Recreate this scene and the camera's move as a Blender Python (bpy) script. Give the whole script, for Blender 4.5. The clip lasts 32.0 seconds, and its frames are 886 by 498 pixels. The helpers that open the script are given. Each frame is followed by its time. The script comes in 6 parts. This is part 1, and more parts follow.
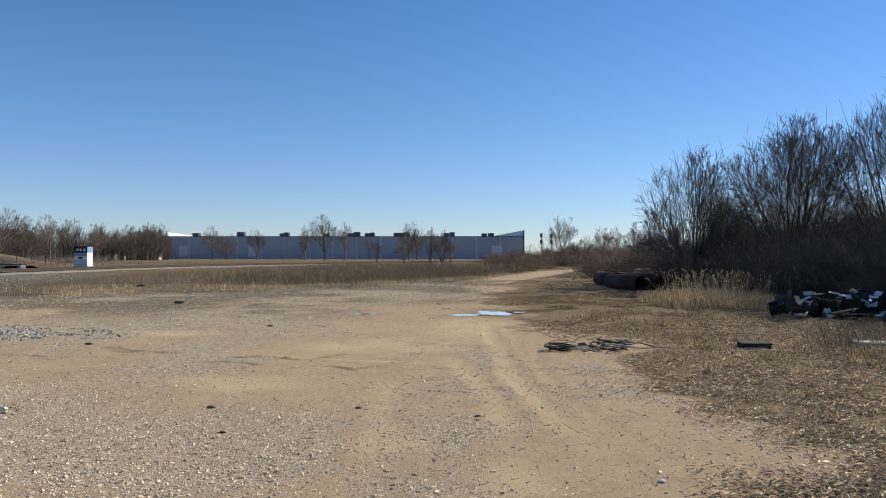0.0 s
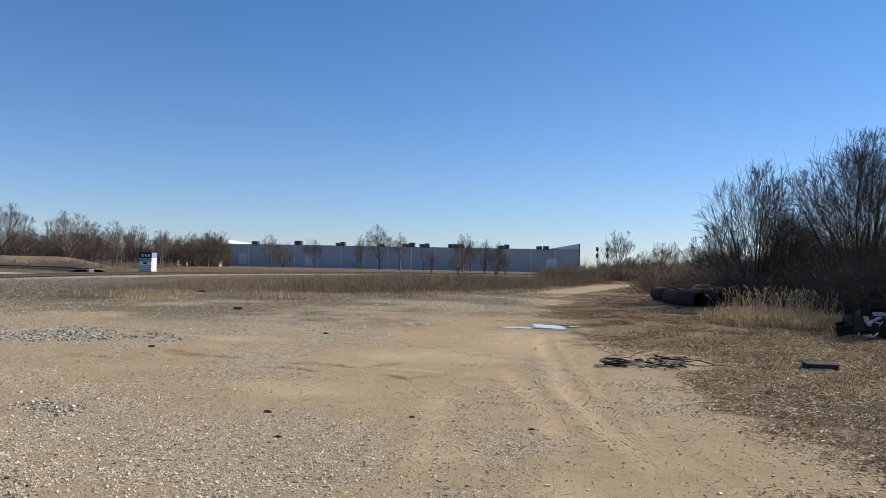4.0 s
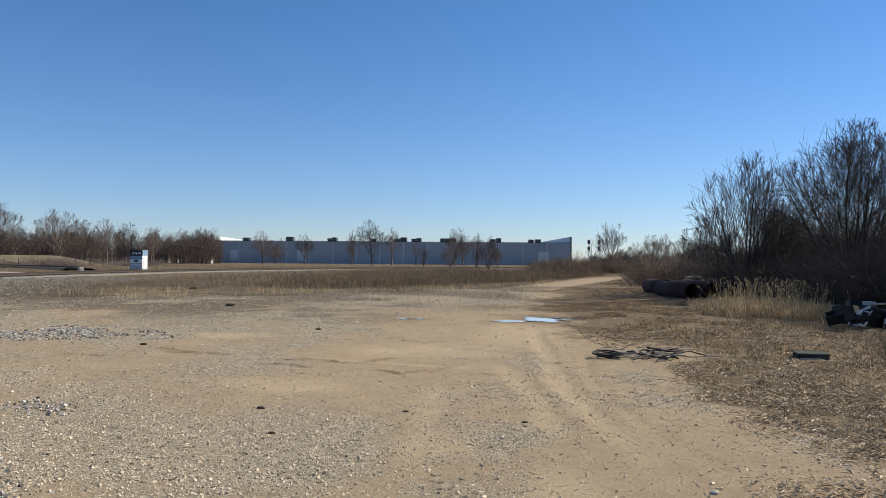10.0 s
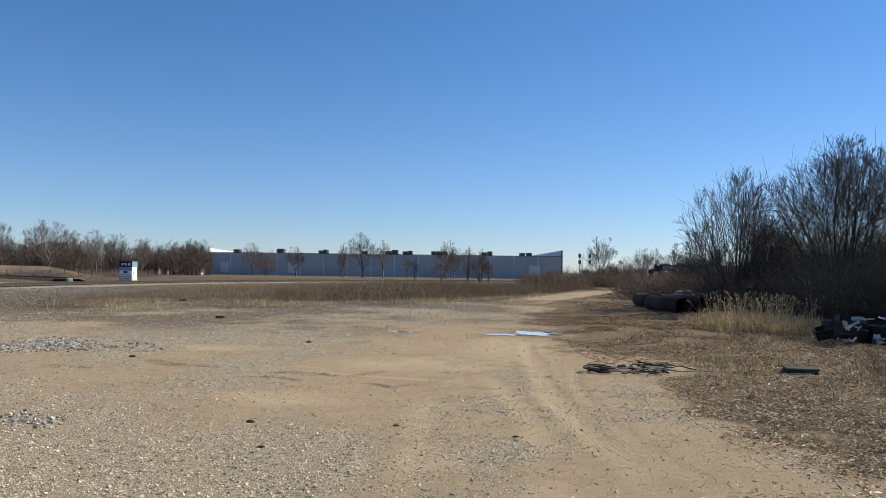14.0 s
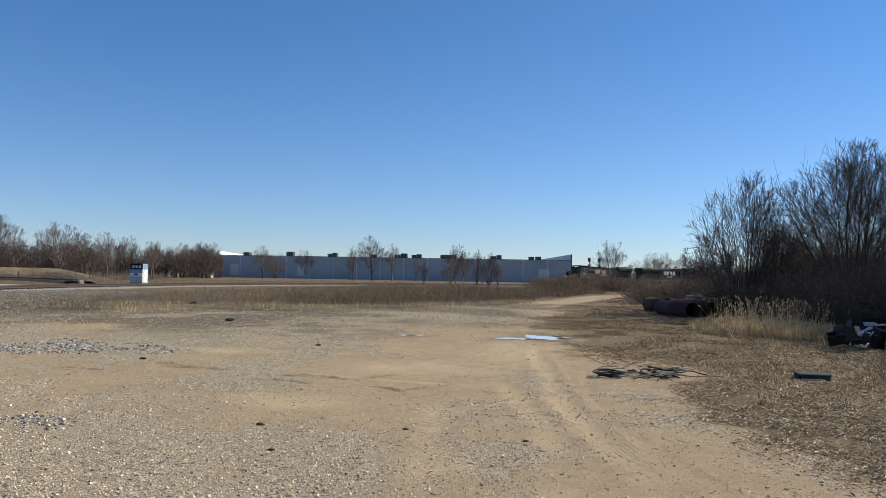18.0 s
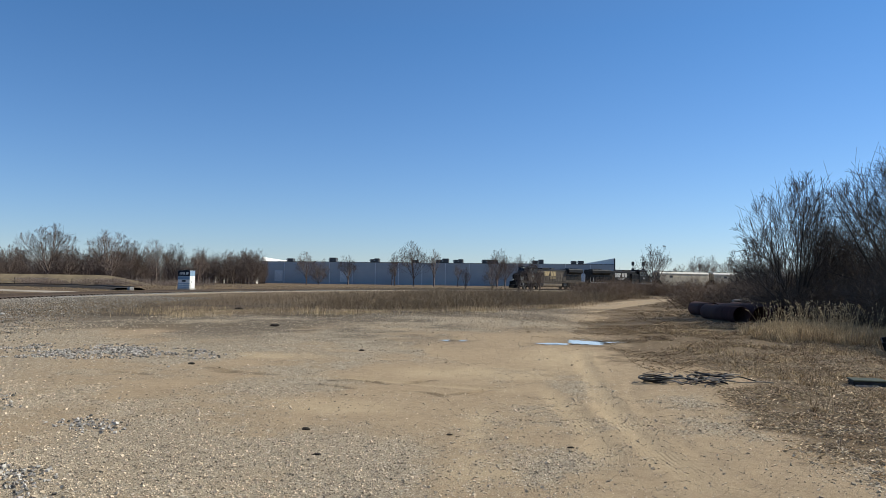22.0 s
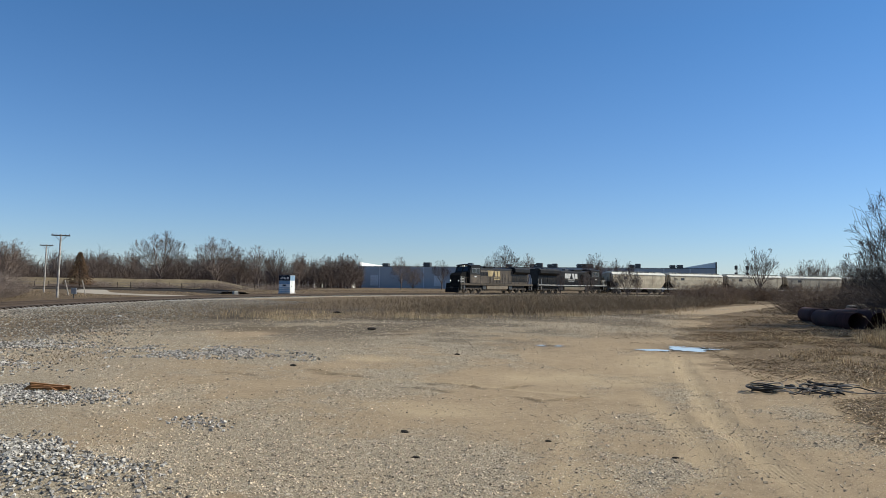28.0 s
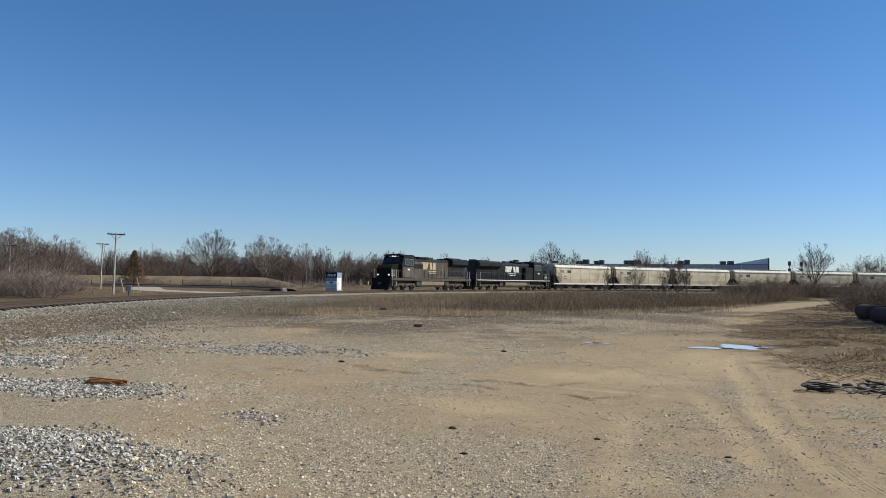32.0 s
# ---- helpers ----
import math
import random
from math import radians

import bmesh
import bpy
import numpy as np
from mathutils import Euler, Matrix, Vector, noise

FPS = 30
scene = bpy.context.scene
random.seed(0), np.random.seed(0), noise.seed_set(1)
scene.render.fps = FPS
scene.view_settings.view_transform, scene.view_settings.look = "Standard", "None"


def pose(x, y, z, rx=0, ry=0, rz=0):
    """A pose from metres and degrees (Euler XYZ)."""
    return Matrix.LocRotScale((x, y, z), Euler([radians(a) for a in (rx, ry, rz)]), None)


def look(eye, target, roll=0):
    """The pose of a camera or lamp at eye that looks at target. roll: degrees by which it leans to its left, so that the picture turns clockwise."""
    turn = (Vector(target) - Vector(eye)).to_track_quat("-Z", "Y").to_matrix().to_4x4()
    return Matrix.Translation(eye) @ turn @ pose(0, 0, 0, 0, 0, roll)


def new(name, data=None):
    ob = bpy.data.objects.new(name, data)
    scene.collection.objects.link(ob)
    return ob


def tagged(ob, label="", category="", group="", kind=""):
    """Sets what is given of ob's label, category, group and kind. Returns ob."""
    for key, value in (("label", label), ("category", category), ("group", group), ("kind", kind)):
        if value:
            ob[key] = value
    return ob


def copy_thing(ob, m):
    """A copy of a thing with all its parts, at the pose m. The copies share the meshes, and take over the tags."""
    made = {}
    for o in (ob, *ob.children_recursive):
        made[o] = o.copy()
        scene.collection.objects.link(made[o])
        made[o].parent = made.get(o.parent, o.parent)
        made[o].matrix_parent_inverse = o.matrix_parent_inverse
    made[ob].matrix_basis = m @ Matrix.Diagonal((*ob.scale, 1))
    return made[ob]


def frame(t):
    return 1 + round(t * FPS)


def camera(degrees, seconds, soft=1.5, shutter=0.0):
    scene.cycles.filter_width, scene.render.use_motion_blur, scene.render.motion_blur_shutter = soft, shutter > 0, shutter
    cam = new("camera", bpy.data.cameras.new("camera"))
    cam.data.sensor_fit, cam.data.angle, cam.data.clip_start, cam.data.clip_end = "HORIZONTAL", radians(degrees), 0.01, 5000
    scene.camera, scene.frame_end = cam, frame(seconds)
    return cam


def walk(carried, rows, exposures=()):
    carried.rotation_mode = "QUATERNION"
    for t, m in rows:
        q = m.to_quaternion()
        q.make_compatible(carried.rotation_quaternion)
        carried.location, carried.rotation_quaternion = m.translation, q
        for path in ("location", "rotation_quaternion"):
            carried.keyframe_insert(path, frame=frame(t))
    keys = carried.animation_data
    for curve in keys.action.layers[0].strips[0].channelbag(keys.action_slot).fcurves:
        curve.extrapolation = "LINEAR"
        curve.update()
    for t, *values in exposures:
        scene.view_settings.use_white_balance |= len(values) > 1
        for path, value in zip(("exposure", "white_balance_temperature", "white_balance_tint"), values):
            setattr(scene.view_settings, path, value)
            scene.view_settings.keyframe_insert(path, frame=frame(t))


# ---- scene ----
cam = camera(61.0, 32.0, soft=0.65)
EYE = 1.6
# seconds, x, y, z from the first eye, yaw, pitch, roll in degrees
PATH = [
    (0.0, 0.000, 0.000, -0.000, 0.00, 0.52, 0.00),
    (0.5, -0.004, -0.003, -0.004, 0.94, 0.54, 0.02),
    (1.0, -0.007, -0.006, -0.007, 2.10, 0.49, -0.02),
    (1.5, -0.009, -0.009, -0.008, 3.27, 0.50, -0.08),
    (2.0, -0.010, -0.009, -0.009, 4.14, 0.66, -0.30),
    (2.5, -0.013, -0.006, -0.009, 4.59, 0.93, -0.62),
    (3.0, -0.018, -0.002, -0.010, 4.58, 1.25, -0.96),
    (3.5, -0.022, 0.001, -0.012, 4.25, 1.41, -1.15),
    (5.5, -0.023, 0.002, -0.013, 3.96, 1.01, -1.05),
    (6.0, -0.022, 0.001, -0.013, 3.86, 0.91, -1.15),
    (6.5, -0.021, -0.002, -0.013, 3.61, 0.83, -1.16),
    (7.0, -0.021, -0.004, -0.012, 3.38, 0.71, -1.13),
    (7.5, -0.021, -0.003, -0.013, 3.32, 0.62, -1.08),
    (8.0, -0.020, 0.000, -0.014, 3.37, 0.65, -0.98),
    (8.5, -0.019, 0.002, -0.015, 3.39, 0.69, -0.81),
    (9.0, -0.018, 0.002, -0.014, 3.38, 0.78, -0.70),
    (9.5, -0.018, 0.003, -0.014, 3.43, 0.85, -0.56),
    (10.0, -0.019, 0.004, -0.013, 3.52, 0.95, -0.47),
    (10.5, -0.019, 0.004, -0.012, 3.65, 1.03, -0.48),
    (11.0, -0.019, 0.004, -0.011, 3.65, 1.16, -0.48),
    (11.5, -0.019, 0.004, -0.011, 3.59, 1.28, -0.53),
    (12.0, -0.021, 0.004, -0.011, 3.46, 1.38, -0.62),
    (12.5, -0.024, 0.003, -0.010, 3.38, 1.46, -0.65),
    (13.0, -0.026, 0.002, -0.009, 3.31, 1.56, -0.72),
    (13.5, -0.025, -0.000, -0.008, 3.13, 1.71, -0.84),
    (14.0, -0.024, -0.001, -0.006, 2.84, 1.94, -0.79),
    (14.5, -0.025, -0.000, -0.005, 2.52, 2.14, -0.77),
    (16.5, -0.028, 0.001, -0.004, 2.77, 2.26, -1.02),
    (17.0, -0.032, 0.001, -0.004, 3.02, 2.24, -1.09),
    (17.5, -0.034, 0.001, -0.004, 3.26, 2.21, -1.07),
    (18.0, -0.035, 0.002, -0.005, 3.53, 2.20, -1.00),
    (18.5, -0.036, 0.003, -0.005, 3.84, 2.15, -0.90),
    (19.0, -0.037, 0.002, -0.004, 4.13, 2.16, -0.82),
    (19.5, -0.038, -0.000, -0.003, 4.50, 2.20, -0.78),
    (20.0, -0.040, -0.004, -0.002, 4.90, 2.31, -0.78),
    (20.5, -0.042, -0.006, -0.001, 5.35, 2.40, -0.75),
    (21.0, -0.045, -0.007, -0.001, 5.85, 2.49, -0.78),
    (21.5, -0.047, -0.008, -0.000, 6.28, 2.53, -0.74),
    (22.0, -0.048, -0.010, -0.000, 6.70, 2.53, -0.72),
    (22.5, -0.050, -0.013, -0.001, 7.19, 2.42, -0.71),
    (23.0, -0.054, -0.014, -0.002, 7.85, 2.20, -0.58),
    (23.5, -0.060, -0.013, -0.003, 8.66, 1.91, -0.52),
    (24.0, -0.066, -0.009, -0.004, 9.52, 1.66, -0.38),
    (24.5, -0.071, -0.003, -0.005, 10.33, 1.56, -0.30),
    (25.0, -0.074, 0.001, -0.006, 11.07, 1.68, -0.23),
    (25.5, -0.078, 0.005, -0.007, 11.70, 1.87, -0.28),
    (27.5, -0.085, 0.013, -0.007, 13.38, 2.68, -0.61),
    (28.0, -0.093, 0.021, -0.007, 13.80, 2.79, -0.75),
    (28.5, -0.100, 0.026, -0.008, 14.25, 2.82, -0.83),
    (29.0, -0.104, 0.027, -0.009, 14.69, 2.82, -0.85),
    (29.5, -0.105, 0.024, -0.009, 15.10, 2.78, -0.83),
    (30.0, -0.105, 0.020, -0.009, 15.54, 2.71, -0.82),
    (30.5, -0.107, 0.017, -0.009, 15.95, 2.61, -0.78),
    (31.0, -0.109, 0.014, -0.009, 16.41, 2.55, -0.72),
    (31.5, -0.109, 0.008, -0.008, 16.83, 2.51, -0.69),
    (32.0, -0.108, 0.001, -0.006, 17.25, 2.51, -0.66),
]
walk(cam, [(t, pose(x, y, EYE + z, 90 + p, r, w)) for t, x, y, z, w, p, r in PATH],
     [(0.0, 0.34, 6550, 9), (17.0, 0.32, 6500, 7), (25.0, 0.26, 6450, 6), (32.0, 0.20, 6400, 5)])

# ---- world, sun ----
SUN_RIGHT, SUN_UP = 66.0, 37.0   # degrees to the right of +y, above the horizon
world = bpy.data.worlds.new("sky")
scene.world = world
world.use_nodes = True
_n = world.node_tree.nodes
_sky = _n.new("ShaderNodeTexSky")
_sky.sky_type, _sky.sun_disc = "NISHITA", False
_sky.sun_elevation, _sky.sun_rotation = radians(SUN_UP), radians(SUN_RIGHT)
_sky.air_density, _sky.dust_density, _sky.ozone_density = 1.0, 0.0, 3.0
_n["Background"].inputs["Strength"].default_value = 0.077
_tint = _n.new("ShaderNodeMix")
_tint.data_type, _tint.blend_type = "RGBA", "MULTIPLY"
_tint.inputs["Factor"].default_value = 1.0
# clear winter air: paler and bluer at the horizon, deeper overhead
_tc, _xyz, _ramp = _n.new("ShaderNodeTexCoord"), _n.new("ShaderNodeSeparateXYZ"), _n.new("ShaderNodeValToRGB")
for _p, _c in ((0.02, (0.82, 0.94, 1.275)), (0.18, (0.645, 0.952, 1.175)), (0.32, (0.60, 0.918, 1.255))):
    _e = _ramp.color_ramp.elements[0] if _p == 0.02 else _ramp.color_ramp.elements[1] if _p == 0.32 else _ramp.color_ramp.elements.new(_p)
    _e.position, _e.color = _p, (*_c, 1)
world.node_tree.links.new(_tc.outputs["Generated"], _xyz.inputs["Vector"])
world.node_tree.links.new(_xyz.outputs["Z"], _ramp.inputs["Fac"])
world.node_tree.links.new(_ramp.outputs["Color"], _tint.inputs["B"])
world.node_tree.links.new(_sky.outputs["Color"], _tint.inputs["A"])
world.node_tree.links.new(_tint.outputs["Result"], _n["Background"].inputs["Color"])
sun = new("sun", bpy.data.lights.new("sun", "SUN"))
sun.data.energy, sun.data.angle, sun.data.color = 4.75, radians(0.53), (1.0, 0.935, 0.81)
_d = Vector((math.sin(radians(SUN_RIGHT)) * math.cos(radians(SUN_UP)), math.cos(radians(SUN_RIGHT)) * math.cos(radians(SUN_UP)), math.sin(radians(SUN_UP))))
sun.matrix_world = look(_d * 100, (0, 0, 0))

# ---- helpers of the scene ----
def smooth(a, b, v):
    t = np.clip((np.asarray(v, float) - a) / (b - a), 0, 1)
    return t * t * (3 - 2 * t)


def np_mesh(name, verts, faces, mats=(), face_mat=None, shade=False):
    """A mesh from arrays; all faces have the same number of corners."""
    verts, faces = np.asarray(verts, np.float32), np.asarray(faces, np.int32)
    me = bpy.data.meshes.new(name)
    k = faces.shape[1]
    me.vertices.add(len(verts))
    me.vertices.foreach_set("co", verts.ravel())
    me.loops.add(faces.size)
    me.loops.foreach_set("vertex_index", faces.ravel())
    me.polygons.add(len(faces))
    me.polygons.foreach_set("loop_start", np.arange(0, faces.size, k, dtype=np.int32))
    me.polygons.foreach_set("loop_total", np.full(len(faces), k, np.int32))
    for m in mats:
        me.materials.append(m)
    if face_mat is not None:
        me.polygons.foreach_set("material_index", np.asarray(face_mat, np.int32))
    me.polygons.foreach_set("use_smooth", np.full(len(faces), shade, dtype=bool))
    me.update(calc_edges=True)
    return me


def part(name, bm, material, parent, label="", shade=False):
    """Links a bmesh (or a mesh) as one mesh object under a thing or a part."""
    if isinstance(bm, bmesh.types.BMesh):
        me = bpy.data.meshes.new(name)
        bmesh.ops.recalc_face_normals(bm, faces=bm.faces)
        bm.to_mesh(me)
        bm.free()
    else:
        me = bm
    if material is not None and not me.materials:
        me.materials.append(material)
    if shade:
        me.polygons.foreach_set("use_smooth", np.full(len(me.polygons), True, dtype=bool))
    ob = new(name, me)
    ob.parent = parent
    if label:
        tagged(ob, label)
    return ob


def thing(name, label, category, group="", kind="", m=None):
    ob = tagged(new(name), label, category, group, kind)
    ob.empty_display_size = 0.2
    if m is not None:
        ob.matrix_basis = m
    return ob


def add_box(bm, x0, x1, y0, y1, z0, z1, bevel=0.0):
    r = bmesh.ops.create_cube(bm, size=1, matrix=Matrix.Translation(((x0 + x1) / 2, (y0 + y1) / 2, (z0 + z1) / 2)) @ Matrix.Diagonal((x1 - x0, y1 - y0, z1 - z0, 1)))
    if bevel:
        es = {e for v in r["verts"] for e in v.link_edges}
        bmesh.ops.bevel(bm, geom=list(es), offset=bevel, segments=1, affect="EDGES")
    return bm


def box(x0, x1, y0, y1, z0, z1, bevel=0.0):
    return add_box(bmesh.new(), x0, x1, y0, y1, z0, z1, bevel)


def add_cyl(bm, p0, p1, r0, r1=None, sides=12, caps=True):
    p0, p1 = Vector(p0), Vector(p1)
    d = p1 - p0
    m = Matrix.Translation((p0 + p1) / 2) @ d.to_track_quat("Z", "Y").to_matrix().to_4x4()
    bmesh.ops.create_cone(bm, cap_ends=caps, segments=sides, radius1=r0, radius2=r0 if r1 is None else r1, depth=d.length, matrix=m)
    return bm


def cyl(p0, p1, r0, r1=None, sides=12):
    return add_cyl(bmesh.new(), p0, p1, r0, r1, sides)


def add_prism(bm, outline, y0, y1):
    """An outline in x, z drawn out along y."""
    a = [bm.verts.new((x, y0, z)) for x, z in outline]
    b = [bm.verts.new((x, y1, z)) for x, z in outline]
    bm.faces.new(a)
    bm.faces.new(b[::-1])
    for i in range(len(a)):
        j = (i + 1) % len(a)
        bm.faces.new((a[i], b[i], b[j], a[j]))
    return bm


def prism(outline, y0, y1):
    return add_prism(bmesh.new(), outline, y0, y1)


def add_prism_x(bm, outline, x0, x1):
    """An outline in y, z drawn out along x."""
    a = [bm.verts.new((x0, y, z)) for y, z in outline]
    b = [bm.verts.new((x1, y, z)) for y, z in outline]
    bm.faces.new(a)
    bm.faces.new(b[::-1])
    for i in range(len(a)):
        j = (i + 1) % len(a)
        bm.faces.new((a[i], b[i], b[j], a[j]))
    return bm


# ---- materials ----
def mat(name, color, rough=0.7, metal=0.0, color2=None, scale=3.0, detail=6.0, bump=0.0, bump_scale=40.0, spec=0.3, island=0.0, rand=0.0, stains=None, stain_scale=0.6):
    """A paint or surface: two colours mixed by noise at one scale, stains at another, fine relief."""
    m = bpy.data.materials.new(name)
    m.use_nodes = True
    nt = m.node_tree
    b = nt.nodes["Principled BSDF"]
    b.inputs["Roughness"].default_value, b.inputs["Metallic"].default_value = rough, metal
    b.inputs["Specular IOR Level"].default_value = spec
    tc = nt.nodes.new("ShaderNodeTexCoord")
    c1 = (*color, 1)
    c2 = (*(color2 or [c * 0.72 for c in color]), 1)
    nz = nt.nodes.new("ShaderNodeTexNoise")
    nz.inputs["Scale"].default_value, nz.inputs["Detail"].default_value, nz.inputs["Roughness"].default_value = scale, detail, 0.65
    nt.links.new(tc.outputs["Object"], nz.inputs["Vector"])
    ramp = nt.nodes.new("ShaderNodeMapRange")
    ramp.inputs["From Min"].default_value, ramp.inputs["From Max"].default_value = 0.35, 0.65
    nt.links.new(nz.outputs["Fac"], ramp.inputs["Value"])
    mix = nt.nodes.new("ShaderNodeMix")
    mix.data_type = "RGBA"
    mix.inputs["A"].default_value, mix.inputs["B"].default_value = c1, c2
    nt.links.new(ramp.outputs["Result"], mix.inputs["Factor"])
    out = mix.outputs["Result"]
    if stains:
        n2 = nt.nodes.new("ShaderNodeTexNoise")
        n2.inputs["Scale"].default_value, n2.inputs["Detail"].default_value = stain_scale, 8
        nt.links.new(tc.outputs["Object"], n2.inputs["Vector"])
        r2 = nt.nodes.new("ShaderNodeMapRange")
        r2.inputs["From Min"].default_value, r2.inputs["From Max"].default_value, r2.inputs["To Max"].default_value = 0.48, 0.72, 0.85
        nt.links.new(n2.outputs["Fac"], r2.inputs["Value"])
        m2 = nt.nodes.new("ShaderNodeMix")
        m2.data_type = "RGBA"
        nt.links.new(out, m2.inputs["A"])
        m2.inputs["B"].default_value = (*stains, 1)
        nt.links.new(r2.outputs["Result"], m2.inputs["Factor"])
        out = m2.outputs["Result"]
    if island or rand:
        src = nt.nodes.new("ShaderNodeNewGeometry" if island else "ShaderNodeObjectInfo")
        hs = nt.nodes.new("ShaderNodeHueSaturation")
        mr = nt.nodes.new("ShaderNodeMapRange")
        k = island or rand
        mr.inputs["To Min"].default_value, mr.inputs["To Max"].default_value = 1 - k, 1 + k
        nt.links.new(src.outputs["Random Per Island" if island else "Random"], mr.inputs["Value"])
        nt.links.new(mr.outputs["Result"], hs.inputs["Value"])
        nt.links.new(out, hs.inputs["Color"])
        out = hs.outputs["Color"]
    nt.links.new(out, b.inputs["Base Color"])
    if bump:
        n3 = nt.nodes.new("ShaderNodeTexNoise")
        n3.inputs["Scale"].default_value, n3.inputs["Detail"].default_value = bump_scale, 5
        nt.links.new(tc.outputs["Object"], n3.inputs["Vector"])
        bp = nt.nodes.new("ShaderNodeBump")
        bp.inputs["Strength"].default_value, bp.inputs["Distance"].default_value = bump, 0.02
        nt.links.new(n3.outputs["Fac"], bp.inputs["Height"])
        nt.links.new(bp.outputs["Normal"], b.inputs["Normal"])
    return m


def ground_material():
    """Packed sandy dirt, crushed gravel, litter and turf, mixed by the sheet's own masks."""
    m = bpy.data.materials.new("ground")
    m.use_nodes = True
    nt = m.node_tree
    N, L = nt.nodes.new, nt.links.new
    b = nt.nodes["Principled BSDF"]
    b.inputs["Roughness"].default_value, b.inputs["Specular IOR Level"].default_value = 0.95, 0.12
    tc = N("ShaderNodeTexCoord")

    def noise_of(scale, detail=6, rough=0.6):
        n = N("ShaderNodeTexNoise")
        n.inputs["Scale"].default_value, n.inputs["Detail"].default_value, n.inputs["Roughness"].default_value = scale, detail, rough
        L(tc.outputs["Object"], n.inputs["Vector"])
        return n.outputs["Fac"]

    def rng(v, a, c, lo=0.0, hi=1.0):
        r = N("ShaderNodeMapRange")
        for k, x in (("From Min", a), ("From Max", c), ("To Min", lo), ("To Max", hi)):
            r.inputs[k].default_value = x
        L(v, r.inputs["Value"])
        return r.outputs["Result"]

    def mixc(f, a, c):
        x = N("ShaderNodeMix")
        x.data_type = "RGBA"
        for k, v in (("A", a), ("B", c)):
            if isinstance(v, tuple):
                x.inputs[k].default_value = (*v, 1)
            else:
                L(v, x.inputs[k])
        L(f, x.inputs["Factor"])
        return x.outputs["Result"]

    def mul(a, c):
        x = N("ShaderNodeMath")
        x.operation = "MULTIPLY"
        L(a, x.inputs[0])
        L(c, x.inputs[1])
        return x.outputs[0]

    def attr(n):
        a = N("ShaderNodeAttribute")
        a.attribute_name = n
        return a.outputs["Fac"]

    big, mid, fine, grit = noise_of(0.35, 5), noise_of(1.7, 8, 0.7), noise_of(9, 8, 0.7), noise_of(60, 5, 0.7)
    gravel = attr("gravel")
    sand = mixc(rng(mid, 0.35, 0.65), SAND_A, SAND_B)
    sand = mixc(rng(fine, 0.40, 0.72), sand, SAND_C)
    sand = mixc(rng(attr("packed"), 0.1, 1.0, 0, 0.8), sand, SAND_D)
    # dark specks painted in for the shadows of small pebbles
    sand = mixc(rng(grit, 0.55, 0.68, 0, 0.7), sand, (0.16, 0.115, 0.07))
    sand = mixc(rng(noise_of(95, 3), 0.57, 0.66, 0, 0.8), sand, (0.58, 0.46, 0.32))
    # pale rock dust between the stones
    sand = mixc(rng(gravel, 0.3, 0.95, 0, 0.85), sand, (0.40, 0.325, 0.23))

    def stones(base, scale, share, lo, hi):
        """Single stones of one size, lying on what is below."""
        vor = N("ShaderNodeTexVoronoi")
        vor.inputs["Scale"].default_value = scale
        L(tc.outputs["Object"], vor.inputs["Vector"])
        sep = N("ShaderNodeSeparateColor")
        L(vor.outputs["Color"], sep.inputs["Color"])
        lit = mixc(sep.outputs["Red"], lo, hi)
        lit = mixc(rng(sep.outputs["Green"], 0.6, 0.8, 0, 0.65), lit, (0.42, 0.33, 0.22))
        there = N("ShaderNodeMath")
        there.operation = "LESS_THAN"
        L(sep.outputs["Blue"], there.inputs[0])
        L(mul(gravel, rng(fine, 0.3, 0.6, 0.4 * share, 1.4 * share)), there.inputs[1])
        inside = rng(vor.outputs["Distance"], 0.52, 0.40)
        f = mul(there.outputs[0], inside)
        return mixc(f, base, lit), f

    c, f1 = stones(sand, 85, 0.9, (0.13, 0.10, 0.07), (0.76, 0.65, 0.49))
    c, f2 = stones(c, 40, 0.6, (0.12, 0.095, 0.07), (0.80, 0.69, 0.53))
    c, f3 = stones(c, 17, 0.16, (0.12, 0.10, 0.075), (0.68, 0.58, 0.45))
    # turf, straw and litter
    turf = mixc(rng(fine, 0.35, 0.65), (0.235, 0.168, 0.103), (0.095, 0.068, 0.043))
    turf = mixc(rng(grit, 0.52, 0.70, 0, 0.8), turf, (0.38, 0.285, 0.175))
    turf = mixc(rng(noise_of(26, 5, 0.75), 0.52, 0.62, 0, 0.75), turf, (0.07, 0.05, 0.034))
    tmask = rng(mul(rng(mid, 0.30, 0.62, 0.45, 1.5), attr("turf")), 0.30, 0.60)
    c = mixc(tmask, c, turf)
    c = mixc(mul(attr("damp"), rng(fine, 0.35, 0.62, 0.45, 1)), c, (0.105, 0.082, 0.058))
    c = mixc(rng(big, 0.5, 0.75, 0, 0.18), c, (0.19, 0.135, 0.082))
    L(c, b.inputs["Base Color"])
    bp = N("ShaderNodeBump")
    bp.inputs["Strength"].default_value, bp.inputs["Distance"].default_value = 1.0, 0.011
    # grains, stones and the tyres' tread lines
    wave = N("ShaderNodeMath")
    wave.operation = "SINE"
    span = N("ShaderNodeMath")
    span.operation = "MULTIPLY"
    span.inputs[1].default_value = 2 * math.pi / 0.047
    L(attr("across"), span.inputs[0])
    L(span.outputs[0], wave.inputs[0])
    h = None
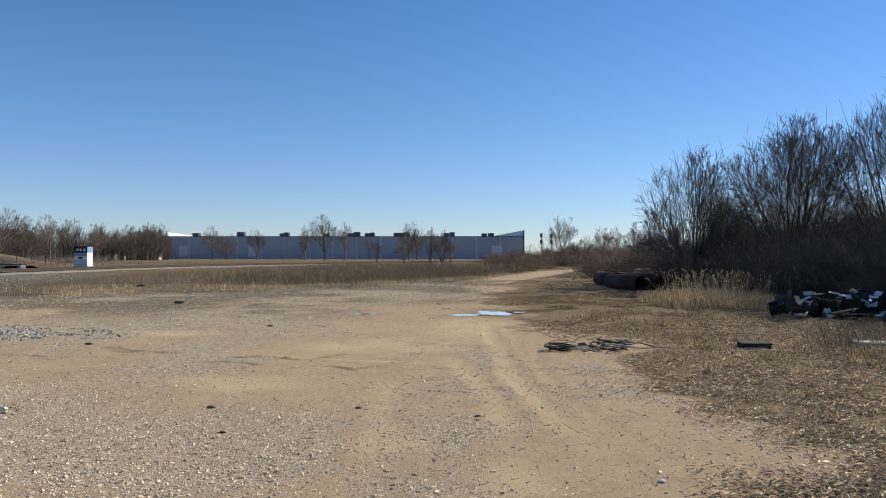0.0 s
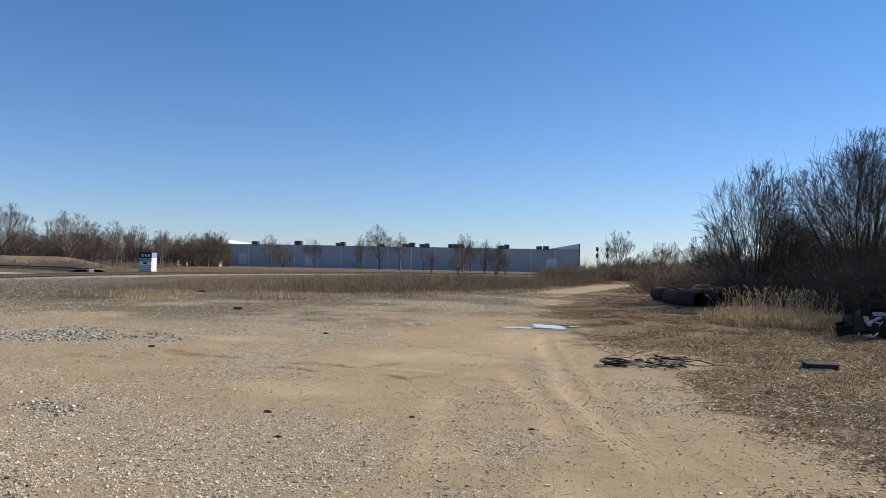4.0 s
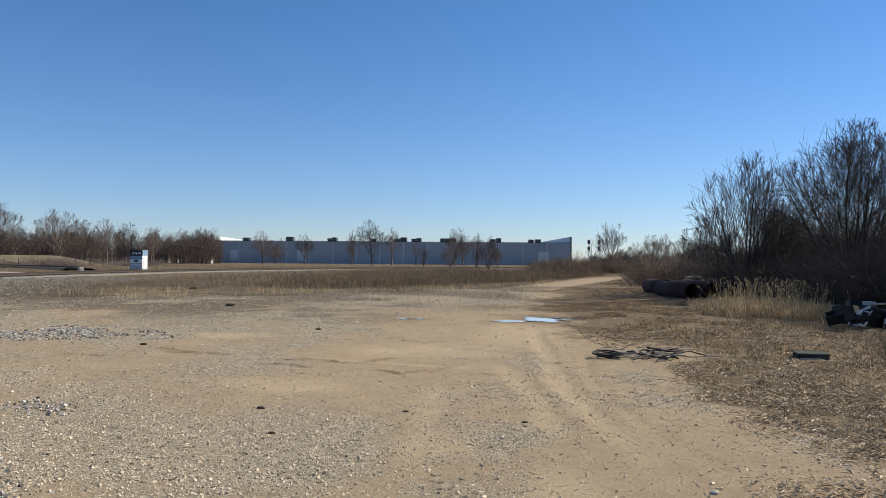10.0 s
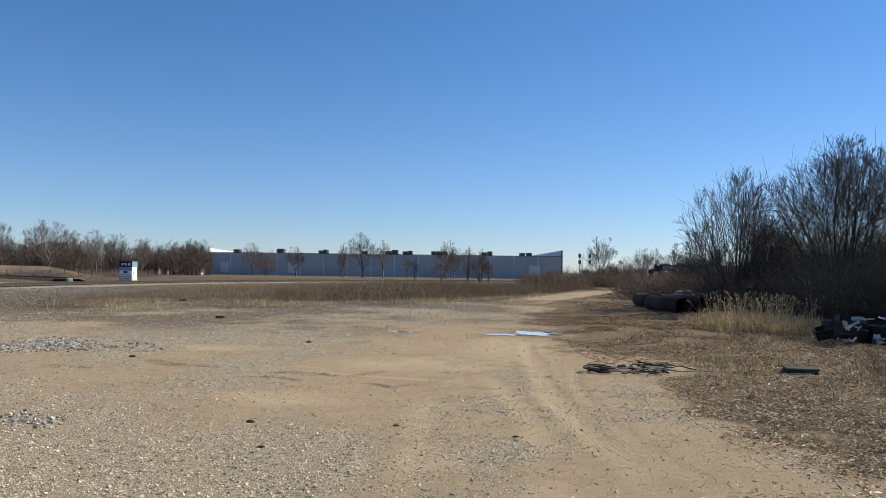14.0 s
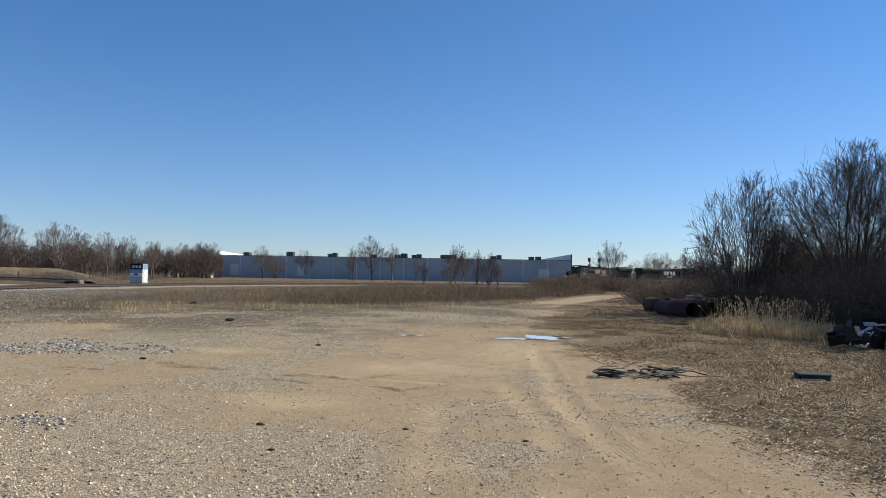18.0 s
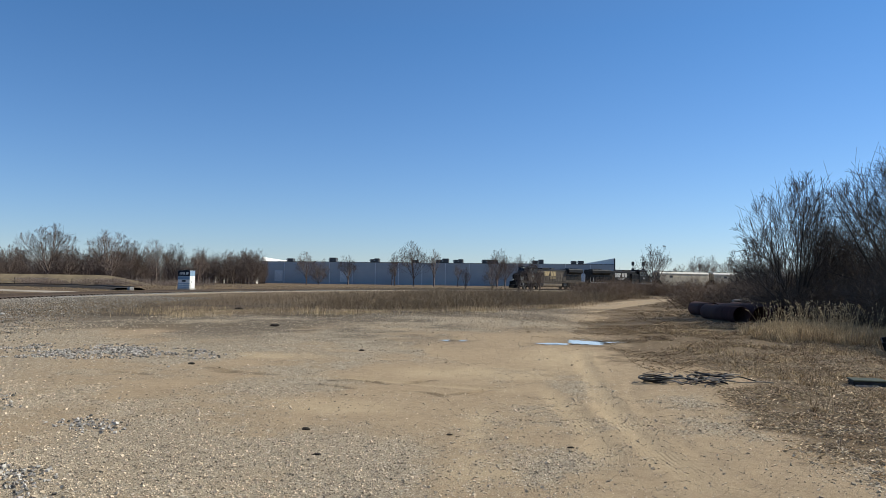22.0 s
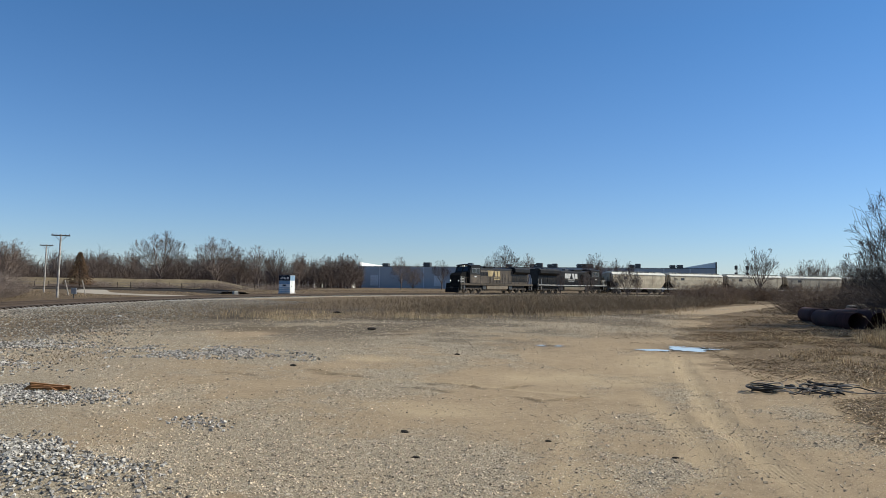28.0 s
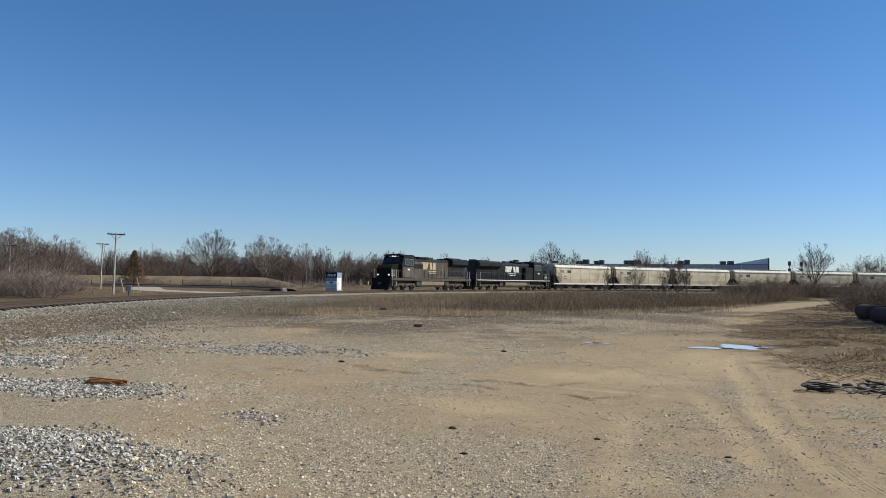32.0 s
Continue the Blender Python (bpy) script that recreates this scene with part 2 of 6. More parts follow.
    for v in (mul(rng(grit, 0.3, 0.7, 0, 0.55), rng(fine, 0.3, 0.6, 0.5, 1)), f1, f2, f3, mul(rng(wave.outputs[0], -1, 1, 0, 0.32), attr("tread"))):
        if h is None:
            h = v
            continue
        x = N("ShaderNodeMath")
        x.operation = "ADD"
        L(h, x.inputs[0])
        L(v, x.inputs[1])
        h = x.outputs[0]
    L(h, bp.inputs["Height"])
    L(bp.outputs["Normal"], b.inputs["Normal"])
    return m


SAND_A, SAND_B, SAND_C, SAND_D = (0.355, 0.262, 0.163), (0.265, 0.193, 0.12), (0.43, 0.325, 0.21), (0.46, 0.352, 0.22)
M_GROUND = ground_material()
M_STONE = mat("crushed_stone", (0.68, 0.56, 0.41), 0.9, color2=(0.42, 0.335, 0.235), scale=9, island=0.5, spec=0.2)
M_BALLAST = mat("ballast_stone", (0.50, 0.465, 0.415), 0.95, color2=(0.18, 0.165, 0.148), scale=14, island=0.75, spec=0.25)
M_STRAW = mat("straw", (0.60, 0.46, 0.27), 0.85, color2=(0.42, 0.305, 0.17), scale=1.2, island=0.45)
M_BROWNGRASS = mat("brown_dry_grass", (0.35, 0.255, 0.155), 0.85, color2=(0.19, 0.135, 0.082), scale=1.2, island=0.6)
M_WEED = mat("dry_weed", (0.28, 0.208, 0.13), 0.9, color2=(0.16, 0.118, 0.076), scale=0.5, island=0.5)
M_LEAF = mat("leaf_litter", (0.60, 0.49, 0.34), 0.8, color2=(0.36, 0.26, 0.155), scale=1.5, island=0.7)
M_BARK = mat("bark", (0.085, 0.066, 0.052), 0.9, color2=(0.05, 0.04, 0.033), scale=6, bump=0.5, bump_scale=20)
M_TWIG = mat("twig", (0.12, 0.094, 0.078), 0.85, color2=(0.07, 0.055, 0.046), scale=1.0, island=0.35)
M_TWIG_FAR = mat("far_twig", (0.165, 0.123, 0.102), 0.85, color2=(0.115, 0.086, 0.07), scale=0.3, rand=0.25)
M_SHRUB = mat("shrub_twig", (0.15, 0.108, 0.08), 0.85, color2=(0.08, 0.058, 0.045), scale=0.8, island=0.4)
M_SHRUB_RED = mat("red_brush_twig", (0.235, 0.16, 0.107), 0.85, color2=(0.14, 0.098, 0.068), scale=0.8, island=0.4)
M_NEEDLE = mat("brown_needles", (0.17, 0.10, 0.055), 0.85, color2=(0.09, 0.058, 0.035), scale=0.8, island=0.5)
M_WALL = mat("grey_blue_concrete", (0.39, 0.415, 0.43), 0.8, color2=(0.34, 0.37, 0.39), scale=0.12, stains=(0.30, 0.32, 0.35), stain_scale=0.05)
M_PANELJOINT = mat("light_joint", (0.66, 0.69, 0.70), 0.8)
M_WHITE = mat("white_paint", (0.80, 0.80, 0.78), 0.55, color2=(0.72, 0.72, 0.70), scale=1.5, stains=(0.55, 0.53, 0.48))
M_DARKGREY = mat("dark_metal", (0.06, 0.065, 0.07), 0.6, color2=(0.04, 0.042, 0.045), scale=2)
M_GREYMETAL = mat("grey_metal", (0.27, 0.28, 0.29), 0.5, 0.6, color2=(0.2, 0.2, 0.21), scale=3)
M_RAIL = mat("rusty_rail", (0.075, 0.052, 0.038), 0.7, 0.0, color2=(0.055, 0.04, 0.03), scale=6)
M_TIE = mat("creosoted_timber", (0.075, 0.055, 0.042), 0.85, color2=(0.045, 0.034, 0.028), scale=5, rand=0.3, bump=0.4)
M_LOCO = mat("black_loco_paint", (0.010, 0.010, 0.011), 0.42, color2=(0.018, 0.016, 0.014), scale=1.2, spec=0.22, stains=(0.032, 0.027, 0.022), stain_scale=0.8)
# black paint browned by dust and by sun glare put into the colour
M_LOCODUST_SUNLIT = mat("dusty_loco_paint", (0.095, 0.072, 0.051), 0.5, color2=(0.05, 0.039, 0.029), scale=1.1, spec=0.4, stains=(0.165, 0.13, 0.095), stain_scale=0.7)
M_UNDER = mat("grimy_underframe", (0.11, 0.088, 0.066), 0.8, color2=(0.05, 0.042, 0.035), scale=2)
M_TANK = mat("grey_fuel_tank", (0.25, 0.205, 0.155), 0.6, color2=(0.17, 0.14, 0.105), scale=1.5)
M_STRIPE = mat("white_stripe", (0.72, 0.70, 0.66), 0.5)
M_GOLD = mat("faded_gold_lettering", (0.52, 0.40, 0.22), 0.6)
M_WINDOW = mat("dark_glass", (0.012, 0.014, 0.017), 0.08, spec=0.6)
M_HOPPER = mat("dusty_hopper_paint", (0.53, 0.46, 0.34), 0.7, color2=(0.43, 0.365, 0.27), scale=0.9, stains=(0.27, 0.215, 0.155), stain_scale=0.5)
# paler than the sides: roof, running boards, sills and chords
M_HOPPERROOF = mat("bleached_hopper_roof", (0.62, 0.60, 0.54), 0.65, color2=(0.54, 0.52, 0.46), scale=1.0)
# rust colour, darkened to stand in for the shade under the trees
M_PIPE = mat("rusted_steel_pipe", (0.070, 0.036, 0.036), 0.85, 0.0, color2=(0.035, 0.021, 0.022), scale=2.5, bump=0.3, spec=0.15, stains=(0.075, 0.037, 0.03))
M_WOODGREY = mat("weathered_pole_wood", (0.50, 0.45, 0.39), 0.85, color2=(0.24, 0.205, 0.175), scale=3, bump=0.3)
M_SHINGLE = mat("grey_roof", (0.20, 0.185, 0.17), 0.9)
M_SIDING = mat("pale_siding", (0.52, 0.50, 0.45), 0.8)
# near-black steel, very rough and with little gloss
M_MATTBLACK = mat("sooty_black_steel", (0.012, 0.012, 0.012), 0.95, color2=(0.02, 0.018, 0.016), spec=0.08)
M_ROAD = mat("pale_gravel_road", (0.42, 0.36, 0.285), 0.95, color2=(0.33, 0.28, 0.22), scale=0.7)
M_BLACKPLASTIC = mat("black_plastic", (0.016, 0.016, 0.017), 0.6, spec=0.25, stains=(0.09, 0.085, 0.08), stain_scale=2)
M_CONCRETE = mat("pale_concrete", (0.46, 0.44, 0.40), 0.85, color2=(0.34, 0.32, 0.28), scale=4)
M_BLUE = mat("blue_paint", (0.22, 0.33, 0.45), 0.6, color2=(0.18, 0.27, 0.37), scale=1.5)
M_NAVY = mat("navy_paint", (0.02, 0.026, 0.04), 0.45)
M_LAMP = bpy.data.materials.new("headlight_glow")
M_LAMP.use_nodes = True
M_LAMP.node_tree.nodes["Principled BSDF"].inputs["Emission Color"].default_value = (1.0, 0.93, 0.78, 1)
M_LAMP.node_tree.nodes["Principled BSDF"].inputs["Emission Strength"].default_value = 3.0
# whitish base colour stands in for the low sky reflected in the water
M_WATER = mat("puddle_water", (0.70, 0.71, 0.70), 0.10, color2=(0.60, 0.61, 0.60), scale=2.0, spec=0.6)
M_BROWNWOOD = mat("broken_brown_timber", (0.34, 0.165, 0.06), 0.8, color2=(0.20, 0.09, 0.033), scale=5, bump=0.4)

# ---- the railway's line ----
RAIL_Z = 0.43
TH0, K1, K2, X0, Y0 = 1.949, -0.899, 0.095, -28.9, 26.2
_s = np.arange(-60.0, 620.0, 1.0)
_sc = np.minimum(_s, 330.0) / 100
_th = TH0 + K1 * np.maximum(_sc, -0.1) + K2 * _sc * np.abs(_sc)
_tx = np.concatenate([[0], np.cumsum(np.cos(_th))[:-1]])
_ty = np.concatenate([[0], np.cumsum(np.sin(_th))[:-1]])
_i0 = int(np.argmin(np.abs(_s)))
_tx, _ty = _tx - _tx[_i0] + X0, _ty - _ty[_i0] + Y0


def line_at(s):
    """x, y and the direction along the track at s metres."""
    x, y, th = np.interp(s, _s, _tx), np.interp(s, _s, _ty), np.interp(s, _s, _th)
    return x, y, th


def track_distance(x, y):
    """Signed distance to the track's middle line: positive on the yard's side."""
    x, y = np.asarray(x, float), np.asarray(y, float)
    out = np.full(x.shape, 1e9)
    side = np.ones(x.shape)
    for i in range(0, len(_s), 4):
        d = np.hypot(x - _tx[i], y - _ty[i])
        near = d < out
        out = np.where(near, d, out)
        side = np.where(near, np.sin(_th[i]) * (x - _tx[i]) - np.cos(_th[i]) * (y - _ty[i]), side)
    return out * np.sign(side)


# ---- ground ----
def lumps(x, y, scale, seed):
    """Cheap smooth value noise on arrays, from -1 to 1."""
    r = np.random.RandomState(seed).rand(64, 64) * 2 - 1
    u, v = np.asarray(x) / scale + 500, np.asarray(y) / scale + 500
    i, j = np.floor(u).astype(int), np.floor(v).astype(int)
    fu, fv = u - i, v - j
    fu, fv = fu * fu * (3 - 2 * fu), fv * fv * (3 - 2 * fv)
    g = lambda a, b: r[a % 64, b % 64]
    return (g(i, j) * (1 - fu) + g(i + 1, j) * fu) * (1 - fv) + (g(i, j + 1) * (1 - fu) + g(i + 1, j + 1) * fu) * fv


# the yard's right edge (turf begins) and its far edge (weeds begin), x by y and y by x
def turf_edge(y):
    return np.interp(y, [0, 5, 7.5, 10.3, 14, 20, 25, 30, 37, 47, 60, 75, 95], [2.5, 2.3, 2.4, 2.5, 3.0, 3.0, 2.9, 3.5, 4.2, 4.7, 8.2, 12.5, 20.5])


def far_edge(x):
    return np.interp(x, [-60, -24, -20, -13, -4.6, -0.85, 3.5, 7.5, 10, 17], [26, 31, 34, 36, 42.5, 47.4, 56, 70, 80, 96])


RUTS = [  # a line of places, half width, depth
    (((1.15, 20.0), (1.04, 16.9), (0.98, 13.6), (0.97, 11.5), (1.05, 9.0), (1.19, 7.36), (1.41, 5.85), (1.7, 4.3)), 0.15, 0.016),
    (((1.9, 15.0), (1.45, 11.4), (1.40, 9.0), (1.5, 7.6), (1.7, 6.2), (2.0, 4.4)), 0.10, 0.009),
    (((0.1, 12.6), (0.36, 10.4), (0.48, 9.57), (0.66, 8.44), (0.64, 7.36), (0.45, 6.0)), 0.15, 0.012),
    (((-0.8, 11.0), (-0.72, 9.2), (-0.58, 7.8), (-0.5, 6.4), (-0.4, 4.0)), 0.17, 0.007),
    (((-5.86, 13.09), (-5.5, 12.85), (-5.1, 12.62)), 0.05, 0.035),
    (((-5.55, 12.62), (-5.0, 12.55), (-4.38, 12.4)), 0.05, 0.035),
    (((-3.52, 11.41), (-3.1, 11.34), (-2.77, 11.23)), 0.05, 0.04),
    (((-3.3, 12.0), (-2.77, 12.05), (-2.32, 11.79)), 0.05, 0.04),
    (((-2.07, 11.92), (-1.85, 12.2), (-1.61, 12.47)), 0.05, 0.045),
    (((-1.69, 11.17), (-1.5, 10.95), (-1.26, 10.72)), 0.05, 0.04),
    (((-1.17, 10.94), (-0.87, 11.11), (-0.61, 11.53)), 0.06, 0.045),
    (((-9.03, 17.34), (-8.8, 17.25), (-8.53, 17.2)), 0.05, 0.03),
    (((-7.15, 12.26), (-6.8, 12.1), (-6.38, 11.98)), 0.05, 0.03),
    (((-4.4, 12.3), (-3.0, 12.35), (-1.4, 11.9), (0.2, 11.3)), 0.12, 0.012),
]


def rut_depth(x, y):
    """Depth of the wheel ruts, how far each place lies in one, and the way across it."""
    z, tread, across = np.zeros(np.shape(x)), np.zeros(np.shape(x)), np.zeros(np.shape(x))
    for line, w, dep in RUTS:
        best, along, side = np.full(np.shape(x), 1e9), np.zeros(np.shape(x)), np.zeros(np.shape(x))
        done, total = 0.0, sum(math.dist(a, b) for a, b in zip(line, line[1:]))
        for a, b in zip(line, line[1:]):
            n = math.dist(a, b)
            ux, uy = (b[0] - a[0]) / n, (b[1] - a[1]) / n
            t = np.clip((x - a[0]) * ux + (y - a[1]) * uy, 0, n)
            d = np.hypot(x - a[0] - ux * t, y - a[1] - uy * t)
            along = np.where(d < best, done + t, along)
            side = np.where(d < best, (x - a[0]) * uy - (y - a[1]) * ux, side)
            best = np.minimum(best, d)
            done += n
        end = 0.25 * total
        fade = smooth(0, end, along) * smooth(total, total - end, along)
        o = best / w + 0.35 * lumps(x, y, 0.3, 17)
        z += fade * dep * (-np.exp(-o * o) + 0.6 * np.exp(-(np.abs(o) - 1.7) ** 2 * 3))
        if total > 4 and dep > 0.01:
            deep = fade * np.exp(-o * o * 0.5)
            across = np.where(deep > tread, side, across)
            tread = np.maximum(tread, deep)
    return z, tread, across


def scuffs(x, y):
    """Where tyres have torn the short dark marks across the yard."""
    out = np.zeros(np.shape(x))
    for line, w, dep in RUTS[4:13]:
        for a, b in zip(line, line[1:]):
            n = math.dist(a, b)
            ux, uy = (b[0] - a[0]) / n, (b[1] - a[1]) / n
            t = np.clip((x - a[0]) * ux + (y - a[1]) * uy, 0, n)
            out = np.maximum(out, np.exp(-((np.hypot(x - a[0] - ux * t, y - a[1] - uy * t) + 0.02 * lumps(x, y, 0.12, 19)) / 0.075) ** 2))
    return out


PUDDLES = [(0.60, 20.5, 0.42, 0.22), (1.50, 21.4, 0.50, 0.75), (2.15, 21.6, 0.42, 0.28), (-2.2, 20.85, 0.32, 0.22)]


def ground_height(x, y):
    x, y = np.asarray(x, float), np.asarray(y, float)
    d = track_distance(x, y)
    bank = 0.13 * np.where(d > 0, 1 - smooth(1.7, 10.5, d) ** 0.7, 1 - smooth(1.7, 4.5, -d))
    near = smooth(60, 20, np.hypot(x, y))
    z = bank + near * (0.035 * lumps(x, y, 5.0, 1) + 0.02 * lumps(x, y, 1.9, 2) + 0.006 * lumps(x, y, 0.45, 3)) * smooth(0.5, 8, np.abs(d))
    right = smooth(0, 3, x - turf_edge(y))
    z = z + right * (0.05 + 0.05 * lumps(x, y, 1.1, 4)) * near
    z = z + rut_depth(x, y)[0]
    for px, py, a, b in PUDDLES:
        q = ((x - px) / (a * 1.35)) ** 2 + ((y - py) / (b * 1.35)) ** 2
        z = z * (1 - np.exp(-q * q)) + (-0.026 + 0.034 * lumps(x, y, 0.42, 9) + 0.016 * lumps(x, y, 0.2, 10)) * np.exp(-q * q)
    # a heap of ballast stone beside the eye's left, and a low mound over the spur beyond the track
    z = z + 0.13 * np.exp(-(((x + 5.6) / 1.5) ** 2 + ((y - 5.2) / 0.8) ** 2)) + 0.05 * np.exp(-(((x + 8.0) / 2.5) ** 2 + ((y - 8.0) / 1.2) ** 2))
    return z


def masks(x, y):
    """Gravel, turf, and damp and darker ground, 0 to 1, at each place."""
    d = track_distance(x, y)
    edge = x - turf_edge(y) + 0.6 * lumps(x, y, 1.6, 11) + 0.35 * lumps(x, y, 0.5, 12)
    turf = smooth(-0.2, 1.0, edge) * (y < 100)
    far = y - far_edge(x) + 1.6 * lumps(x, y, 4, 13)
    turf = np.maximum(turf, smooth(-0.8, 1.2, far) * smooth(8.0, 10.0, d + 1.0 * lumps(x, y, 3, 14)))
    turf = np.maximum(turf, 0.75 * smooth(-8.0, -2.0, far + 3.0 * lumps(x, y, 2.2, 18)) * (far < 1) * smooth(9, 11, d))
    turf = np.maximum(turf, smooth(-4.0, -6.5, d + 1.5 * lumps(x, y, 5, 15)) * 0.8)
    toe = np.interp(y, [14, 16, 23, 31, 37, 41], [7.6, 7.8, 8.8, 9.8, 11, 11.6])
    bank = smooth(2.6, 4.6, d + 0.6 * lumps(x, y, 1.4, 33)) * smooth(0.5, -0.3, d - toe + 0.4 * lumps(x, y, 1.1, 34)) * (x < -8)
    turf = np.maximum(turf, bank * (0.62 + 0.25 * lumps(x, y, 0.9, 35)))
    # churned brown ground between the puddle and the brush
    turf = np.maximum(turf, 0.85 * smooth(-2.6, 0.2, edge + 0.8 * lumps(x, y, 0.8, 36)) * smooth(13, 19, y) * smooth(75, 50, y))
    road = np.abs(x - np.interp(y, [40, 47, 60, 75, 90, 120], [1.5, 2.7, 6.6, 10.9, 17, 33])) < 1.7
    turf = np.where(road & (y > 40) & (y < 120), turf * 0.15, turf)
    left = smooth(1.0, -4.5, x + 0.06 * y + 1.6 * lumps(x, y, 3.2, 5))
    patch = 0.55 * lumps(x, y * 0.6, 1.9, 6) + 0.40 * lumps(x, y * 0.7, 0.7, 7) + 0.22 * lumps(x, y, 0.27, 8)
    gravel = smooth(-0.30, 0.55, patch + 0.58 * left - 0.38)
    gravel = np.maximum(gravel, np.maximum(smooth(5.5, 3.5, np.abs(d)), 0.75 * smooth(14, 11, d) * (d > 0)))
    gravel = (gravel + 0.6 * smooth(22, 30, y) * smooth(3.5, 0.5, x)) * (1 - 0.5 * bank)
    _, tread, across = rut_depth(x, y)
    packed = 0.8 * tread
    for px, py, a, b in ((-0.5, 6.6, 0.38, 0.55), (0.5, 5.4, 0.35, 0.5), (-0.6, 8.8, 0.2, 1.2), (-2.6, 9.5, 0.9, 0.6), (-1.0, 13.5, 1.6, 1.0), (0.6, 17.0, 1.0, 2.5), (-5.5, 15.5, 1.5, 0.7)):
        packed = np.maximum(packed, 0.9 * np.exp(-(((x - px) / a) ** 2 + ((y - py) / b) ** 2) ** 1.5 + 0.5 * lumps(x, y, 0.4, 8)))
    packed = np.clip(packed, 0, 1)
    gravel = gravel * (1 - 0.7 * packed)
    heap = heaps(x, y)
    gravel = np.maximum(gravel, 0.8 * smooth(0.25, 0.7, heap))
    damp = np.zeros(np.shape(x))
    for px, py, a, b in PUDDLES:
        damp = np.maximum(damp, np.exp(-(((x - px) / (a * 1.7)) ** 2 + ((y - py) / (b * 1.9)) ** 2)))
    # the short rut marks, coloured darker
    damp = np.maximum(damp, 0.9 * scuffs(x, y))
    # a darker line along the bank's foot
    damp = np.maximum(damp, 0.85 * np.exp(-((d - toe + 0.35 * lumps(x, y, 1.3, 34)) / 0.32) ** 2) * smooth(-9, -14, x) * (d > 0))
    # darker patches over the far yard and the lane
    damp = np.maximum(damp, 0.95 * smooth(17, 24, y) * smooth(44, 37, y) * smooth(-0.5, -4.5, x) * smooth(-0.5, 0.3, lumps(x, y * 0.7, 2.4, 16) + 0.5 * lumps(x, y, 0.6, 46)) * smooth(0.5, -1.5, far))
    damp = np.maximum(damp, 0.85 * smooth(21, 30, y) * smooth(56, 46, y) * smooth(7, 3, x) * smooth(-0.35, 0.35, lumps(x, y, 2.6, 20)))
    return np.clip(gravel, 0, 1), np.clip(turf, 0, 1), np.clip(damp, 0, 1), packed, tread * smooth(-0.1, 0.7, lumps(x, y, 0.9, 47)), across


def heaps(x, y):
    """How thickly loose ballast lies over the yard."""
    h = 1.3 * np.exp(-(((x + 5.9) / 1.9) ** 2 + ((y - 5.15) / 0.85) ** 2))
    for px, py, a, b, k in ((-9.6, 8.6, 2.6, 1.0, 0.8), (-12.5, 11.2, 2.2, 1.3, 0.75), (-9.6, 15.3, 2.2, 1.6, 0.62), (-14.5, 15.5, 2.0, 1.5, 0.5), (-5.0, 7.6, 0.8, 0.5, 0.4)):
        h = np.maximum(h, k * np.exp(-((x - px) / a) ** 2 - ((y - py) / b) ** 2) * (1 + 0.5 * lumps(x, y, 0.8, 63)))
    return h


def axis_lines(spans):
    out = [np.arange(a, b, st) for a, b, st in spans]
    return np.unique(np.round(np.concatenate(out + [[spans[-1][1]]]), 4))


def build_ground():
    gx = axis_lines([(-4000, -600, 400), (-600, -120, 40), (-120, -40, 4), (-40, -15, 0.8), (-15, -9, 0.16), (-9, 6, 0.06), (6, 12, 0.14), (12, 40, 1.0), (40, 120, 5), (120, 600, 40), (600, 4000, 400)])
    gy = axis_lines([(-4000, -600, 400), (-600, -40, 40), (-40, 0, 4), (0, 3.6, 0.4), (3.6, 12, 0.055), (12, 24, 0.11), (24, 60, 0.45), (60, 130, 2), (130, 400, 10), (400, 800, 50), (800, 4500, 400)])
    X, Y = np.meshgrid(gx, gy)
    x, y = X.ravel(), Y.ravel()
    z = ground_height(x, y)
    w = len(gx)
    i = np.arange((len(gy) - 1) * w).reshape(-1, w)[:, :-1].ravel()
    me = np_mesh("ground", np.stack([x, y, z], 1), np.stack([i, i + 1, i + w + 1, i + w], 1), [M_GROUND], shade=True)
    for name, v in zip(("gravel", "turf", "damp", "packed", "tread", "across"), masks(x, y)):
        me.attributes.new(name, "FLOAT", "POINT").data.foreach_set("value", v.astype(np.float32))
    return tagged(new("ground", me), "sandy tan dirt and gravel yard with worn wheel ruts and dry grass edges", "ground", kind="structure")


build_ground()


# ---- railway ----
def sweep(s0, s1, step, profile):
    """A closed profile (offset towards the yard, height) drawn along the track."""
    s = np.arange(s0, s1 + step / 2, step)
    x, y, th = line_at(s)
    nx, ny = np.sin(th), -np.cos(th)
    n = len(profile)
    v = np.stack([np.stack([x + o * nx, y + o * ny, np.full(len(s), h)], 1) for o, h in profile], 1).reshape(-1, 3)
    f = [(i * n + j, i * n + (j + 1) % n, (i + 1) * n + (j + 1) % n, (i + 1) * n + j) for i in range(len(s) - 1) for j in range(n)]
    return v, f


